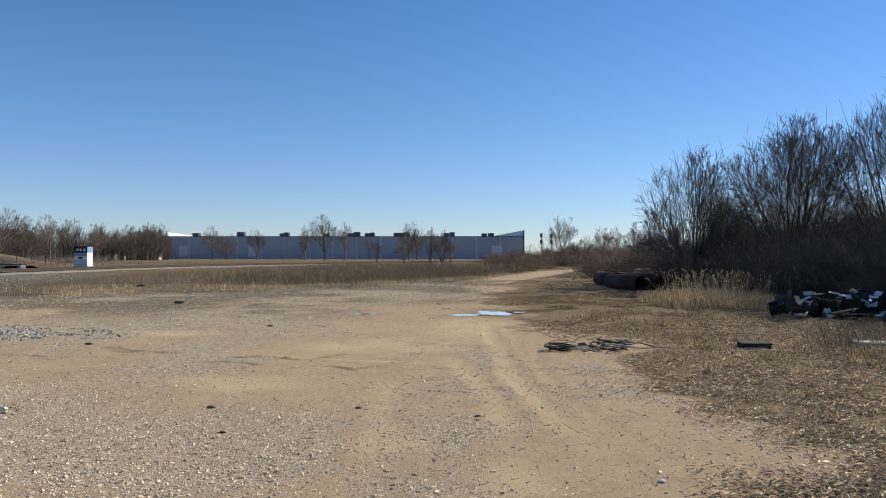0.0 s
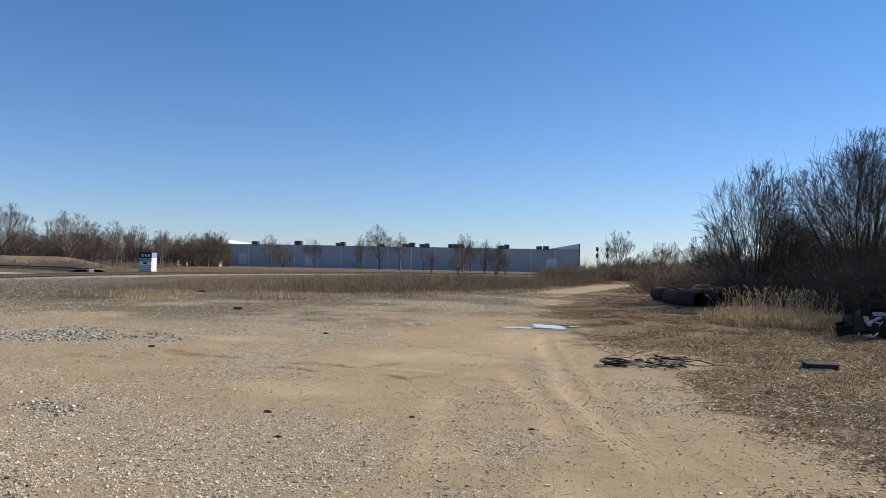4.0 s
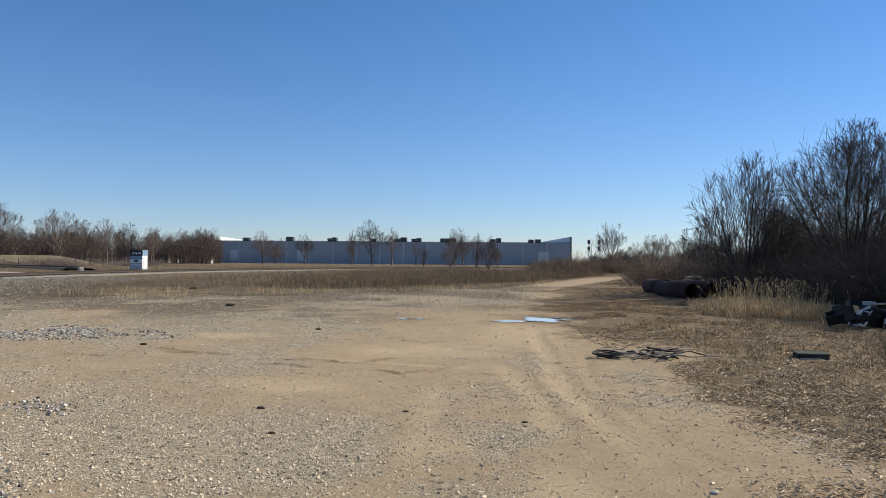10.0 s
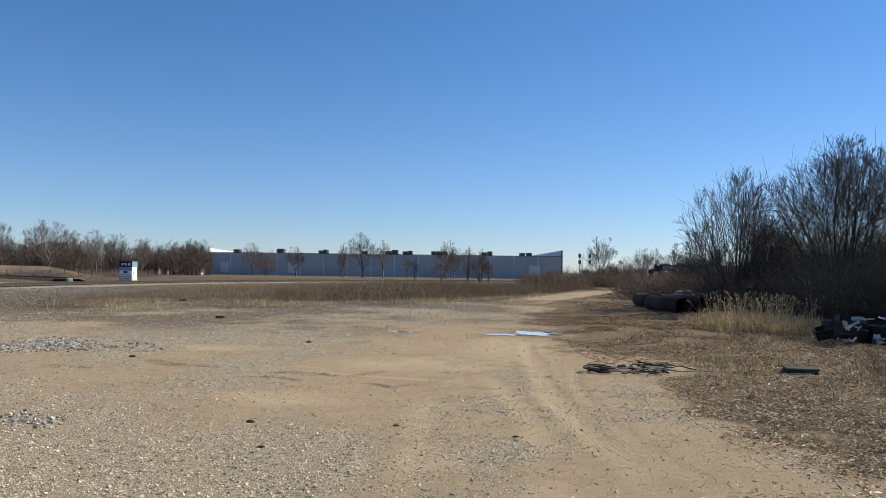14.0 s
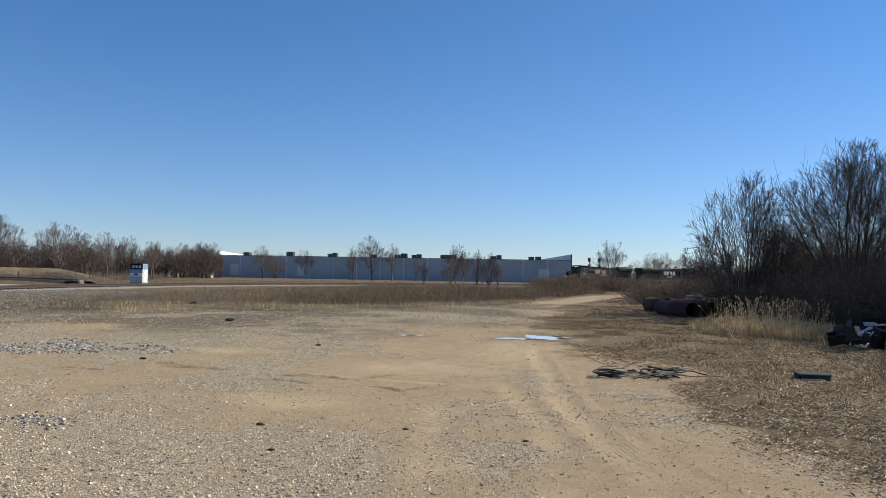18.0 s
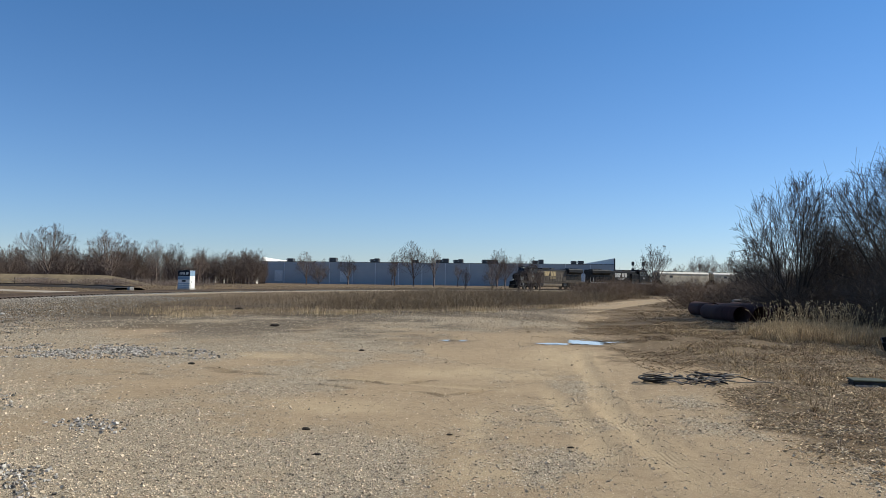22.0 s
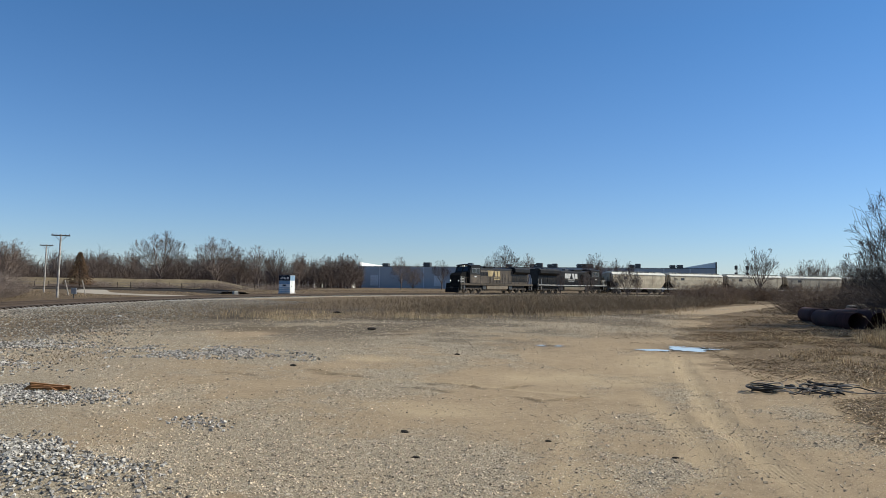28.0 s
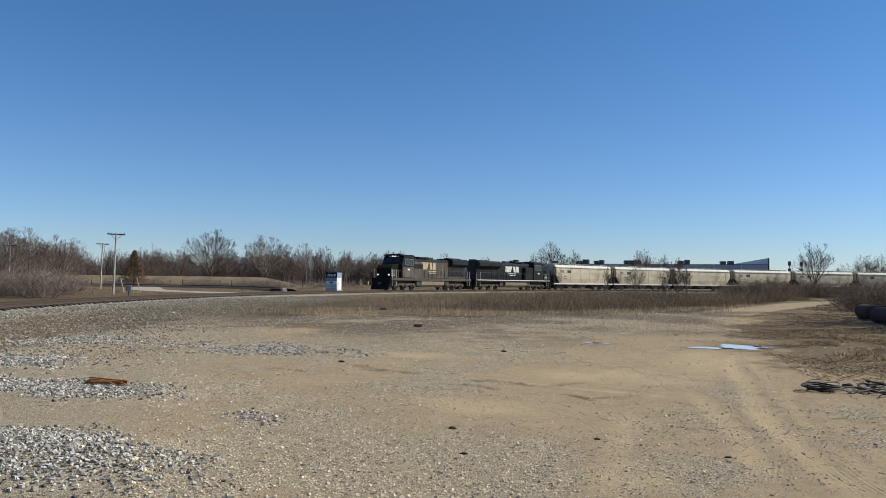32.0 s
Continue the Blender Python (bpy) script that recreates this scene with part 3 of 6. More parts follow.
def build_track():
    track = thing("railway_track", "single railway track with rusty rails on dark timber ties in grey ballast", "railway track", kind="structure")
    bed_v, bed_f = sweep(-45, 420, 3, [(-3.4, -0.1), (-1.5, 0.13), (-1.15, 0.235), (1.15, 0.235), (1.5, 0.13), (3.6, -0.02)])
    part("ballast_bed", np_mesh("ballast_bed", bed_v, bed_f), M_BALLASTBED, track)
    for side in (-0.755, 0.755):
        prof = [(side - 0.075, 0.27), (side + 0.075, 0.27), (side + 0.02, 0.31), (side + 0.02, 0.39), (side + 0.036, 0.40), (side + 0.036, RAIL_Z), (side - 0.036, RAIL_Z), (side - 0.036, 0.40), (side - 0.02, 0.39), (side - 0.02, 0.31)]
        v, f = sweep(-45, 420, 1.5, prof)
        part("rail", np_mesh("rail", v, f), M_RAIL, track)
    tie = bpy.data.meshes.new("tie")
    bm = box(-0.115, 0.115, -1.32, 1.32, 0.09, 0.275, 0.012)
    bm.to_mesh(tie)
    bm.free()
    tie.materials.append(M_TIE)
    rnd = random.Random(4)
    far_v, far_f = [], []
    for k in range(0, 760):
        s = -45 + k * 0.6
        x, y, th = line_at(s)
        m = pose(x, y, rnd.uniform(-0.01, 0.012), 0, 0, math.degrees(th) + rnd.uniform(-1.5, 1.5)) @ pose(0, rnd.uniform(-0.05, 0.05), 0)
        if k < 300:
            ob = new("tie", tie)
            ob.parent = track
            ob.matrix_basis = m
        else:
            b = len(far_v)
            far_v += [tuple(m @ Vector((sx * 0.115, sy * 1.32, z))) for z in (0.09, 0.275) for sx, sy in ((-1, -1), (1, -1), (1, 1), (-1, 1))]
            far_f += [(b + 4, b + 5, b + 6, b + 7), (b, b + 1, b + 5, b + 4), (b + 1, b + 2, b + 6, b + 5), (b + 2, b + 3, b + 7, b + 6), (b + 3, b, b + 4, b + 7)]
    tagged(part("far_ties", np_mesh("far_ties", far_v, far_f), M_TIE, track), kind="stuff")
    return track


M_BALLASTBED = mat("ballast_bed", (0.27, 0.255, 0.235), 0.95, color2=(0.13, 0.12, 0.11), scale=18, detail=8, bump=0.9, bump_scale=22, stains=(0.17, 0.13, 0.09), stain_scale=0.5)
build_track()


# ---- warehouse ----
def build_warehouse():
    x0, x1, y0, top = -138.4, 40.5, 375.0, 11.4
    house = thing("warehouse", "long low grey-blue warehouse of concrete panels with roof units", "warehouse", m=pose(0, 0, 0))
    n = 15
    step = (x1 - x0) / n
    body = box(x0 + 0.1, x1 - 0.1, y0 + 0.35, y0 + 95, 0, top - 0.9)
    part("wall", body, M_WALL, house)
    for i in range(n):
        a, b = x0 + i * step, x0 + (i + 1) * step
        part("panel", box(a + 0.22, b - 0.22, y0, y0 + 0.3, 0, top - 0.25, 0.03), M_WALL, house)
        part("joint_strip", box(a - 0.19, a + 0.19, y0 - 0.06, y0 + 0.3, 0, top - 0.25), M_PANELJOINT, house)
    part("coping", box(x0 - 0.1, x1 + 0.1, y0 - 0.12, y0 + 0.5, top - 0.22, top, 0.04), M_DARKGREY, house, "dark metal coping")
    # sun put into the colours: left parapet white, the shaded right one greyer
    bm = bmesh.new()
    q = [(x0, y0 + 0.5), (x0 + 0.5, y0 + 0.5), (x0 + 0.5, y0 + 46), (x0, y0 + 46)]
    lo = [bm.verts.new((x, y, top - 1)) for x, y in q]
    hi = [bm.verts.new((x, y, h)) for (x, y), h in zip(q, (13.5, 13.5, 12.6, 12.6))]
    bm.faces.new(hi)
    for i in range(4):
        bm.faces.new((lo[i], lo[(i + 1) % 4], hi[(i + 1) % 4], hi[i]))
    part("end_parapet", bm, M_WHITE, house, "end parapet coloured white for the full sun on it")
    bm = bmesh.new()
    q = [(x1 - 0.5, y0 + 0.5), (x1, y0 + 0.5), (27.5, y0 + 46), (27.0, y0 + 46)]
    lo = [bm.verts.new((x, y, top - 1)) for x, y in q]
    hi = [bm.verts.new((x, y, h)) for (x, y), h in zip(q, (14.3, 14.3, 12.5, 12.5))]
    bm.faces.new(hi)
    for i in range(4):
        bm.faces.new((lo[i], lo[(i + 1) % 4], hi[(i + 1) % 4], hi[i]))
    part("end_parapet", bm, M_PANELJOINT, house)
    part("corner_strip", box(x1 - 0.5, x1 + 0.1, y0 - 0.1, y0 + 0.45, 0, 14.3), M_DARKGREY, house)
    for a, w in ((24.2, 5.3), (-131.5, 4.2), (-97, 4.5)):
        part("loading_door", box(a, a + w, y0 - 0.15, y0 + 0.05, 2.2 if a > 0 else 1.2, 6.6, 0.03), M_PANELJOINT, house, "pale roll-up loading door")
    rnd = random.Random(8)
    for x, w in ((-127.4, 3.2), (-104.3, 3.6), (-82.7, 2.8), (-80.7, 2.4), (-60.2, 3.2), (-47.3, 4.0), (-44.4, 3.2), (-38.6, 3.2), (-36.5, 2.4), (-23.4, 4.0), (-21.0, 4.0), (-18.7, 3.2), (1.8, 2.7), (4.7, 2.7), (21.3, 2.7), (24.8, 2.9)):
        u = part("roof_unit", box(x - w / 2, x + w / 2, y0 + 12, y0 + 16, top - 0.9, top + rnd.uniform(1.7, 2.5), 0.12), M_DARKGREY, house, "dark rooftop air handler")
        part("vent_hood", box(x - w / 2 - 0.25, x - w / 2 + 0.5, y0 + 11.5, y0 + 15, top + 0.9, top + 1.5), M_GREYMETAL, u)
    return house


build_warehouse()


# ---- train ----
def wheelset(truck, x, r, gauge=0.755):
    bm = bmesh.new()
    for sy in (-1, 1):
        add_cyl(bm, (0, sy * (gauge - 0.06), 0), (0, sy * (gauge + 0.07), 0), r, sides=20)
        add_cyl(bm, (0, sy * (gauge - 0.09), 0), (0, sy * (gauge - 0.06), 0), r + 0.03, sides=20)
        add_cyl(bm, (0, sy * (gauge + 0.07), 0), (0, sy * (gauge + 0.1), 0), r * 0.45, sides=10)
        for k in range(4):
            a = k * math.pi / 2
            add_box(bm, math.cos(a) * r * 0.65 - 0.07, math.cos(a) * r * 0.65 + 0.07, sy * (gauge + 0.09) - 0.012, sy * (gauge + 0.09) + 0.012, math.sin(a) * r * 0.65 - 0.07, math.sin(a) * r * 0.65 + 0.07)
    add_cyl(bm, (0, -gauge, 0), (0, gauge, 0), 0.09, sides=8)
    w = part("wheelset", bm, M_UNDER, truck)
    w.matrix_basis = pose(x, 0, r)
    return w


def loco_truck(loco, x):
    fr = bmesh.new()
    for sy in (-1, 1):
        y = sy * 1.02
        add_prism(fr, [(-2.6, 0.62), (-2.35, 0.95), (2.35, 0.95), (2.6, 0.62), (2.3, 0.55), (1.6, 0.72), (0.5, 0.6), (-0.5, 0.6), (-1.6, 0.72), (-2.3, 0.55)], y - 0.09, y + 0.09)
        for ax in (-2.0, 0.0, 2.0):
            add_box(fr, ax - 0.19, ax + 0.19, y - 0.16 + sy * 0.07, y + 0.16 + sy * 0.07, 0.38, 0.74, 0.04)
            for sx in (-0.32, 0.32):
                add_cyl(fr, (ax + sx, y + sy * 0.06, 0.62), (ax + sx, y + sy * 0.06, 0.98), 0.09, sides=8)
            add_cyl(fr, (ax + 0.5, y + sy * 0.12, 0.5), (ax + 0.95, y + sy * 0.12, 0.62), 0.08, sides=8)
    add_box(fr, -1.3, 1.3, -0.9, 0.9, 0.75, 1.2)
    t = part("truck", fr, M_UNDER, loco, "grimy three-axle truck")
    t.matrix_basis = pose(x, 0, 0)
    return t, [wheelset(t, ax, 0.533) for ax in (2.0, 0.0, -2.0)]


def railing(loco, x0, x1, n, y, z0, z1, material):
    """A row of posts and a hand rail along the walkway."""
    for i in range(n):
        x = x0 + (x1 - x0) * i / (n - 1)
        part("rail_post", cyl((x, y, z0), (x, y, z1), 0.024, sides=5), material, loco)
    part("hand_rail", cyl((x0, y, z1), (x1, y, z1), 0.022, sides=5), material, loco)


def build_locomotive(kind, label):
    """A six-axle diesel, +x ahead at the cab's end. kind 0: rounded roof, dust and sun glare in its colour; 1: squarer
    hood, black with a white sill.
    """
    L = thing("diesel_locomotive", label, "locomotive", "train")
    body_mat = M_LOCODUST_SUNLIT if kind == 0 else M_LOCO
    hood = 4.22 if kind == 0 else 4.3
    part("underframe", box(-10.9, 10.7, -1.52, 1.52, 1.28, 1.62, 0.03), M_UNDER if kind == 0 else M_LOCO, L)
    for sy in (-1, 1):
        part("sill_stripe", box(-10.6, 10.4, sy * 1.53 - 0.012, sy * 1.53 + 0.012, 1.48, 1.6), M_UNDER if kind == 0 else M_STRIPE, L, "" if kind == 0 else "white sill stripe")
    # nose and cab
    part("nose", prism([(7.9, 1.62), (10.25, 1.62), (10.3, 2.9), (9.9, 3.2), (8.2, 3.52), (7.9, 3.5)], -1.12, 1.12), M_MATTBLACK, L, "sloped black nose")
    cab = part("cab", prism([(5.3, 1.62), (8.25, 1.62), (8.3, 3.5), (7.95, 4.35), (7.6, 4.58), (5.4, 4.62), (5.3, 4.5)], -1.55, 1.55), M_LOCO, L)
    if kind == 0:
        for sy in (-1, 1):
            part("side_panel", box(5.4, 8.15, sy * 1.555 - 0.012, sy * 1.555 + 0.012, 1.7, 3.05, 0.004), M_LOCODUST_SUNLIT, cab, "dusty lower cab side with sun glare put into its colour")
    bm = bmesh.new()
    add_prism_x(bm, [(-1.58, 4.5), (-1.2, 4.68), (0, 4.76), (1.2, 4.68), (1.58, 4.5)], 5.2, 8.15)
    part("cab_roof", bm, M_LOCO, cab)
    for sy in (-1, 1):
        for a in (5.65, 6.75):
            part("window_frame", box(a - 0.06, a + 0.91, sy * 1.552 - 0.012, sy * 1.552 + 0.012, 3.28, 4.1, 0.01), M_GREYMETAL, cab, "grey metal window frame")
            part("cab_window", box(a, a + 0.85, sy * 1.56 - 0.015, sy * 1.56 + 0.015, 3.35, 4.05, 0.01), M_WINDOW, cab, "dark side window")
        part("number_plate", box(6.5, 7.05, sy * 1.575 - 0.012, sy * 1.575 + 0.012, 2.62, 2.84), M_STRIPE, cab, "pale number bar")
    for sy in (-0.62, 0.62):
        bm = bmesh.new()
        bmesh.ops.create_cube(bm, size=1, matrix=pose(8.155, sy, 3.92, 0, -22, 0) @ Matrix.Diagonal((0.03, 0.95, 0.7, 1)))
        part("windscreen", bm, M_WINDOW, cab)
    for sy in (-1, 1):
        for k in range(4):
            part("nose_stripe", box(9.35, 10.27, sy * 1.125 - 0.01, sy * 1.125 + 0.01, 1.85 + k * 0.24, 1.92 + k * 0.24), M_STRIPE, L, "pale stripe on the nose")
    # lights: two over the windscreen, two ditch lights low on the nose
    for y, z, x in ((-0.16, 4.47, 7.92), (0.16, 4.47, 7.92), (-0.85, 2.02, 10.33), (0.85, 2.02, 10.33)):
        h = part("headlight", cyl((x - 0.06, y, z), (x + 0.05, y, z), 0.13, sides=12), M_DARKGREY, L)
        part("lens", cyl((x + 0.05, y, z), (x + 0.058, y, z), 0.075, sides=12), M_LAMP if kind == 0 else M_STRIPE, h, "lit headlight" if kind == 0 else "")
    part("number_board", box(7.85, 8.0, -0.75, -0.32, 4.36, 4.56), M_STRIPE, L)
    part("number_board", box(7.85, 8.0, 0.32, 0.75, 4.36, 4.56), M_STRIPE, L)
    # hood with doors, roof, grilles
    part("long_hood", box(-10.1, 5.3, -0.92, 0.92, 1.62, hood - 0.3, 0.04), body_mat, L)
    bm = add_prism_x(bmesh.new(), [(-0.95, hood - 0.32), (-0.9, hood - 0.05), (-0.5, hood + 0.1), (0.5, hood + 0.1), (0.9, hood - 0.05), (0.95, hood - 0.32)], -10.1, 5.3)
    part("hood_roof", bm, M_LOCO, L)
    part("inverter_cabinet", box(2.9, 5.3, -1.42, 1.42, 1.62, 3.7, 0.06), body_mat, L)
    for sy in (-1, 1):
        for i in range(3):
            part("louvre_panel", box(3.0 + i * 0.78, 3.66 + i * 0.78, sy * 1.43 - 0.02, sy * 1.43 + 0.02, 2.9, 3.5), M_LOCO, L)
        for i in range(8):
            a = -4.6 + i * 0.9
            d = part("hood_door", box(a, a + 0.84, sy * 0.93 - 0.02, sy * 0.93 + 0.02, 1.72, 3.35, 0.01), body_mat, L)
            part("latch", box(a + 0.7, a + 0.76, sy * 0.96 - 0.012, sy * 0.96 + 0.012, 2.4, 2.62), M_DARKGREY, d)
        for i in range(4):
            a = -9.9 + i * 1.28
            part("air_intake_grille", box(a, a + 1.15, sy * 0.93 - 0.03, sy * 0.93 + 0.03, 2.0, 3.2), M_LOCO, L)
    bm = add_prism_x(bmesh.new(), [(-0.95, 3.3), (-1.5, 3.72), (-1.5, 4.25), (-1.2, 4.5), (1.2, 4.5), (1.5, 4.25), (1.5, 3.72), (0.95, 3.3)], -10.0, -5.2 if kind == 0 else -4.2)
    part("radiator_wing", bm, M_LOCO, L, "flared black radiator section")
    for i in range(3):
        x = -6.4 - i * 1.35
        f = part("roof_fan", cyl((x, 0, 4.5), (x, 0, 4.63), 0.58, sides=16), M_DARKGREY, L)
        part("fan_hub", cyl((x, 0, 4.63), (x, 0, 4.67), 0.16, sides=8), M_GREYMETAL, f)
    part("exhaust_stack", box(-1.5, -0.4, -0.4, 0.4, hood + 0.08, hood + 0.34, 0.04), M_DARKGREY, L)
    part("dynamic_brake_hatch", box(0.6, 3.2, -0.85, 0.85, hood + 0.06, hood + 0.32, 0.06), M_LOCO, L)
    part("horn", cyl((4.6, 0.3, hood + 0.12), (4.6, 0.3, hood + 0.42), 0.1, sides=8), M_DARKGREY, L)
    part("antenna_dome", cyl((6.6, 0, 4.74), (6.6, 0, 4.86), 0.3, 0.2, sides=12), M_DARKGREY, L)
    # emblem: slanted bars and a block, in plain shapes
    em = M_GOLD if kind == 0 else M_STRIPE
    for sy in (-1, 1):
        y = sy * 0.965
        c = 0.6 if kind == 0 else -0.2
        def flag(pts):
            return prism([(c + sy * px, z) for px, z in pts], y - 0.01, y + 0.01)
        for i in range(4):
            part("emblem_bar", flag([(1.75 - i * 0.36, 2.85), (2.06 - i * 0.36, 2.85), (2.06 - i * 0.36, 3.8), (1.75 - i * 0.36, 3.8)]), em, L, "emblem bar on the hood")
        part("emblem_block", flag([(0.55, 2.85), (0.72, 2.85), (0.72, 3.8), (0.1, 3.8)]), em, L)
        part("emblem_block", flag([(-0.95, 2.85), (-0.35, 2.85), (-0.1, 3.8), (-0.75, 3.8)]), em, L)
        part("emblem_block", flag([(-1.85, 2.85), (-1.1, 2.85), (-1.0, 3.8), (-1.75, 3.8)]), em, L)
        part("small_lettering_bar", box(-1.4, 0.8, y - 0.01, y + 0.01, 2.55, 2.68), em, L)
        part("small_lettering_bar", box(-1.2, 0.6, y - 0.01, y + 0.01, 2.3, 2.42), em, L)
    # tank, air tanks, steps, pilots, couplers
    part("fuel_tank", add_prism_x(bmesh.new(), [(-1.05, 0.42), (-1.42, 0.75), (-1.45, 1.2), (-1.2, 1.28), (1.2, 1.28), (1.45, 1.2), (1.42, 0.75), (1.05, 0.42)], -2.9, 3.3), M_TANK, L, "grey-brown fuel tank")
    # dark sill and boxes: equipment, added also to stand in for the underside's shade
    part("centre_sill", box(-9.2, 9.2, -0.75, 0.75, 0.7, 1.28), M_DARKGREY, L)
    for sx in (-1, 1):
        part("battery_box", box(sx * 3.9 - 0.5, sx * 3.9 + 0.5, -1.35, 1.35, 0.62, 1.28, 0.03), M_DARKGREY, L)
    for sy in (-1, 1):
        part("air_reservoir", cyl((-3.0, sy * 1.2, 1.08), (3.0, sy * 1.2, 1.08), 0.17, sides=10), M_UNDER, L)
    for sx, nm in ((1, 10.7), (-1, -10.9)):
        part("pilot", box(min(nm, nm + sx * 0.16), max(nm, nm + sx * 0.16), -1.45, 1.45, 0.42, 1.62, 0.02), M_MATTBLACK, L)
        part("plough", prism([(nm + sx * 0.16, 0.16), (nm + sx * 0.55, 0.12), (nm + sx * 0.3, 0.85), (nm + sx * 0.16, 0.95)], -1.35, 1.35), M_MATTBLACK, L)
        part("coupler", box(min(nm, nm + sx * 0.75), max(nm, nm + sx * 0.75), -0.16, 0.16, 0.75, 1.02, 0.03), M_UNDER, L)
        for sy in (-1, 1):
            for k in range(4):
                part("step", box(nm - sx * 1.05, nm - sx * 0.45, sy * 1.38 - 0.14, sy * 1.38 + 0.14, 0.42 + k * 0.3, 0.47 + k * 0.3) if sx < 0 else box(nm - 1.05, nm - 0.45, sy * 1.38 - 0.14, sy * 1.38 + 0.14, 0.42 + k * 0.3, 0.47 + k * 0.3), M_UNDER, L)
            part("end_hand_rail", cyl((nm - sx * 0.3, sy * 1.4, 0.6), (nm - sx * 0.3, sy * 1.4, 2.7), 0.035, sides=6), M_STRIPE, L)
            part("end_hand_rail", cyl((nm - sx * 1.15, sy * 1.45, 0.6), (nm - sx * 1.15, sy * 1.45, 2.7), 0.035, sides=6), M_STRIPE, L)
    for sy in (-1, 1):
        railing(L, -9.6, 2.6, 12, sy * 1.46, 1.62, 2.68, M_UNDER)
        railing(L, 8.3, 10.3, 4, sy * 1.4, 1.62, 2.6, M_TANK)
    wheels = []
    for x in (6.75, -6.75):
        t, ws = loco_truck(L, x)
        wheels += ws
    return L, wheels


def build_hopper():
    """A three-bay covered hopper car with dusty cream sides."""
    H = thing("covered_hopper_car", "dusty cream covered hopper car with stained ribless sides", "railcar", "train")
    bm = bmesh.new()
    # side sheets bulge a little; ends slope in below the roof
    ring = [(-1.46, 1.12), (-1.58, 2.0), (-1.60, 3.1), (-1.50, 4.02), (-1.1, 4.34), (0, 4.46), (1.1, 4.34), (1.50, 4.02), (1.60, 3.1), (1.58, 2.0), (1.46, 1.12)]
    # side view: the lower corners are cut away under the end slopes
    cols = [(-7.9, 2.5), (-6.7, 1.12), (6.7, 1.12), (7.9, 2.5)]
    rings = [[bm.verts.new((x, y * (1.0 if z > low else 0.985), max(z, low))) for y, z in ring] for x, low in cols]
    for a, b in zip(rings, rings[1:]):
        for i in range(len(ring)):
            j = (i + 1) % len(ring)
            bm.faces.new((a[i], a[j], b[j], b[i]))
    bm.faces.new(rings[0][::-1])
    bm.faces.new(rings[-1])
    bmesh.ops.remove_doubles(bm, verts=bm.verts, dist=0.0005)
    part("body", bm, M_HOPPER, H)
    bm = add_prism_x(bmesh.new(), [(-1.53, 4.0), (-1.12, 4.37), (0, 4.50), (1.12, 4.37), (1.53, 4.0), (1.45, 4.0), (0, 4.3), (-1.45, 4.0)], -8.0, 8.0)
    part("roof", bm, M_HOPPERROOF, H, "pale curved roof")
    part("running_board", box(-7.7, 7.7, -0.62, 0.62, 4.58, 4.62), M_HOPPERROOF, H)
    for i in range(9):
        x = -7.4 + i * 1.85
        part("board_bracket", box(x - 0.05, x + 0.05, -0.9, 0.9, 4.4, 4.6), M_HOPPERROOF, H)
    for i in range(4):
        x = -5.6 + i * 3.73
        part("hatch_cover", box(x - 1.6, x + 1.6, -0.34, 0.34, 4.5, 4.57, 0.02), M_HOPPERROOF, H)
    for sy in (-1, 1):
        part("side_sill", box(-8.5, 8.5, sy * 1.5 - 0.07, sy * 1.5 + 0.07, 0.98, 1.2, 0.015), M_HOPPERROOF, H, "pale side sill")
        part("top_chord", box(-7.95, 7.95, sy * 1.57 - 0.05, sy * 1.57 + 0.05, 3.9, 4.04, 0.01), M_HOPPERROOF, H)
        y = sy * 1.615
        s = -1 if sy > 0 else 1
        for k in range(3):
            part("emblem_bar", prism([(s * -6.0 + k * 0.34 - 0.1, 3.0), (s * -6.0 + k * 0.34 + 0.1, 3.0), (s * -6.0 + k * 0.34 + 0.22, 3.5), (s * -6.0 + k * 0.34 + 0.02, 3.5)], y - 0.012, y + 0.012), M_TANK, H)
        part("emblem_block", box(min(s * -4.9, s * -3.9), max(s * -4.9, s * -3.9), y - 0.012, y + 0.012, 3.0, 3.5), M_DARKGREY, H, "dark emblem block")
        for z in (2.35, 1.95):
            part("lettering_bar", box(min(s * -5.9, s * -5.1), max(s * -5.9, s * -5.1), y - 0.012, y + 0.012, z, z + 0.12), M_TANK, H)
        for i in range(6):
            x = -6.6 + i * 2.64
            part("seam", box(x - 0.02, x + 0.02, sy * 1.605 - 0.015, sy * 1.605 + 0.015, 1.2, 3.9), M_HOPPER, H)
    for sx in (-1, 1):
        x = sx * 7.9
        # slope sheet takes the dark underframe colour for the shade between cars
        bm = bmesh.new()
        add_prism(bm, [(x, 2.6), (x, 2.45), (x - sx * 1.25, 1.08), (x - sx * 1.4, 1.08)], -1.4, 1.4)
        part("slope_sheet", bm, M_UNDER, H)
        part("end_platform", box(min(x, x + sx * 0.7), max(x, x + sx * 0.7), -1.45, 1.45, 1.0, 1.16), M_UNDER, H)
        for sy in (-0.62, 0.62, -1.4, 1.4):
            part("end_post", box(min(x + sx * 0.45, x + sx * 0.55), max(x + sx * 0.45, x + sx * 0.55), sy - 0.06, sy + 0.06, 1.1, 4.1 if abs(sy) > 1 else 3.4), M_UNDER, H)
        for k in range(8):
            part("ladder_rung", cyl((x + sx * 0.5, 1.05, 1.3 + k * 0.36), (x + sx * 0.5, 1.42, 1.3 + k * 0.36), 0.02, sides=5), M_UNDER, H)
            part("ladder_rung", cyl((x + sx * 0.5, -1.05, 1.3 + k * 0.36), (x + sx * 0.5, -1.42, 1.3 + k * 0.36), 0.02, sides=5), M_UNDER, H)
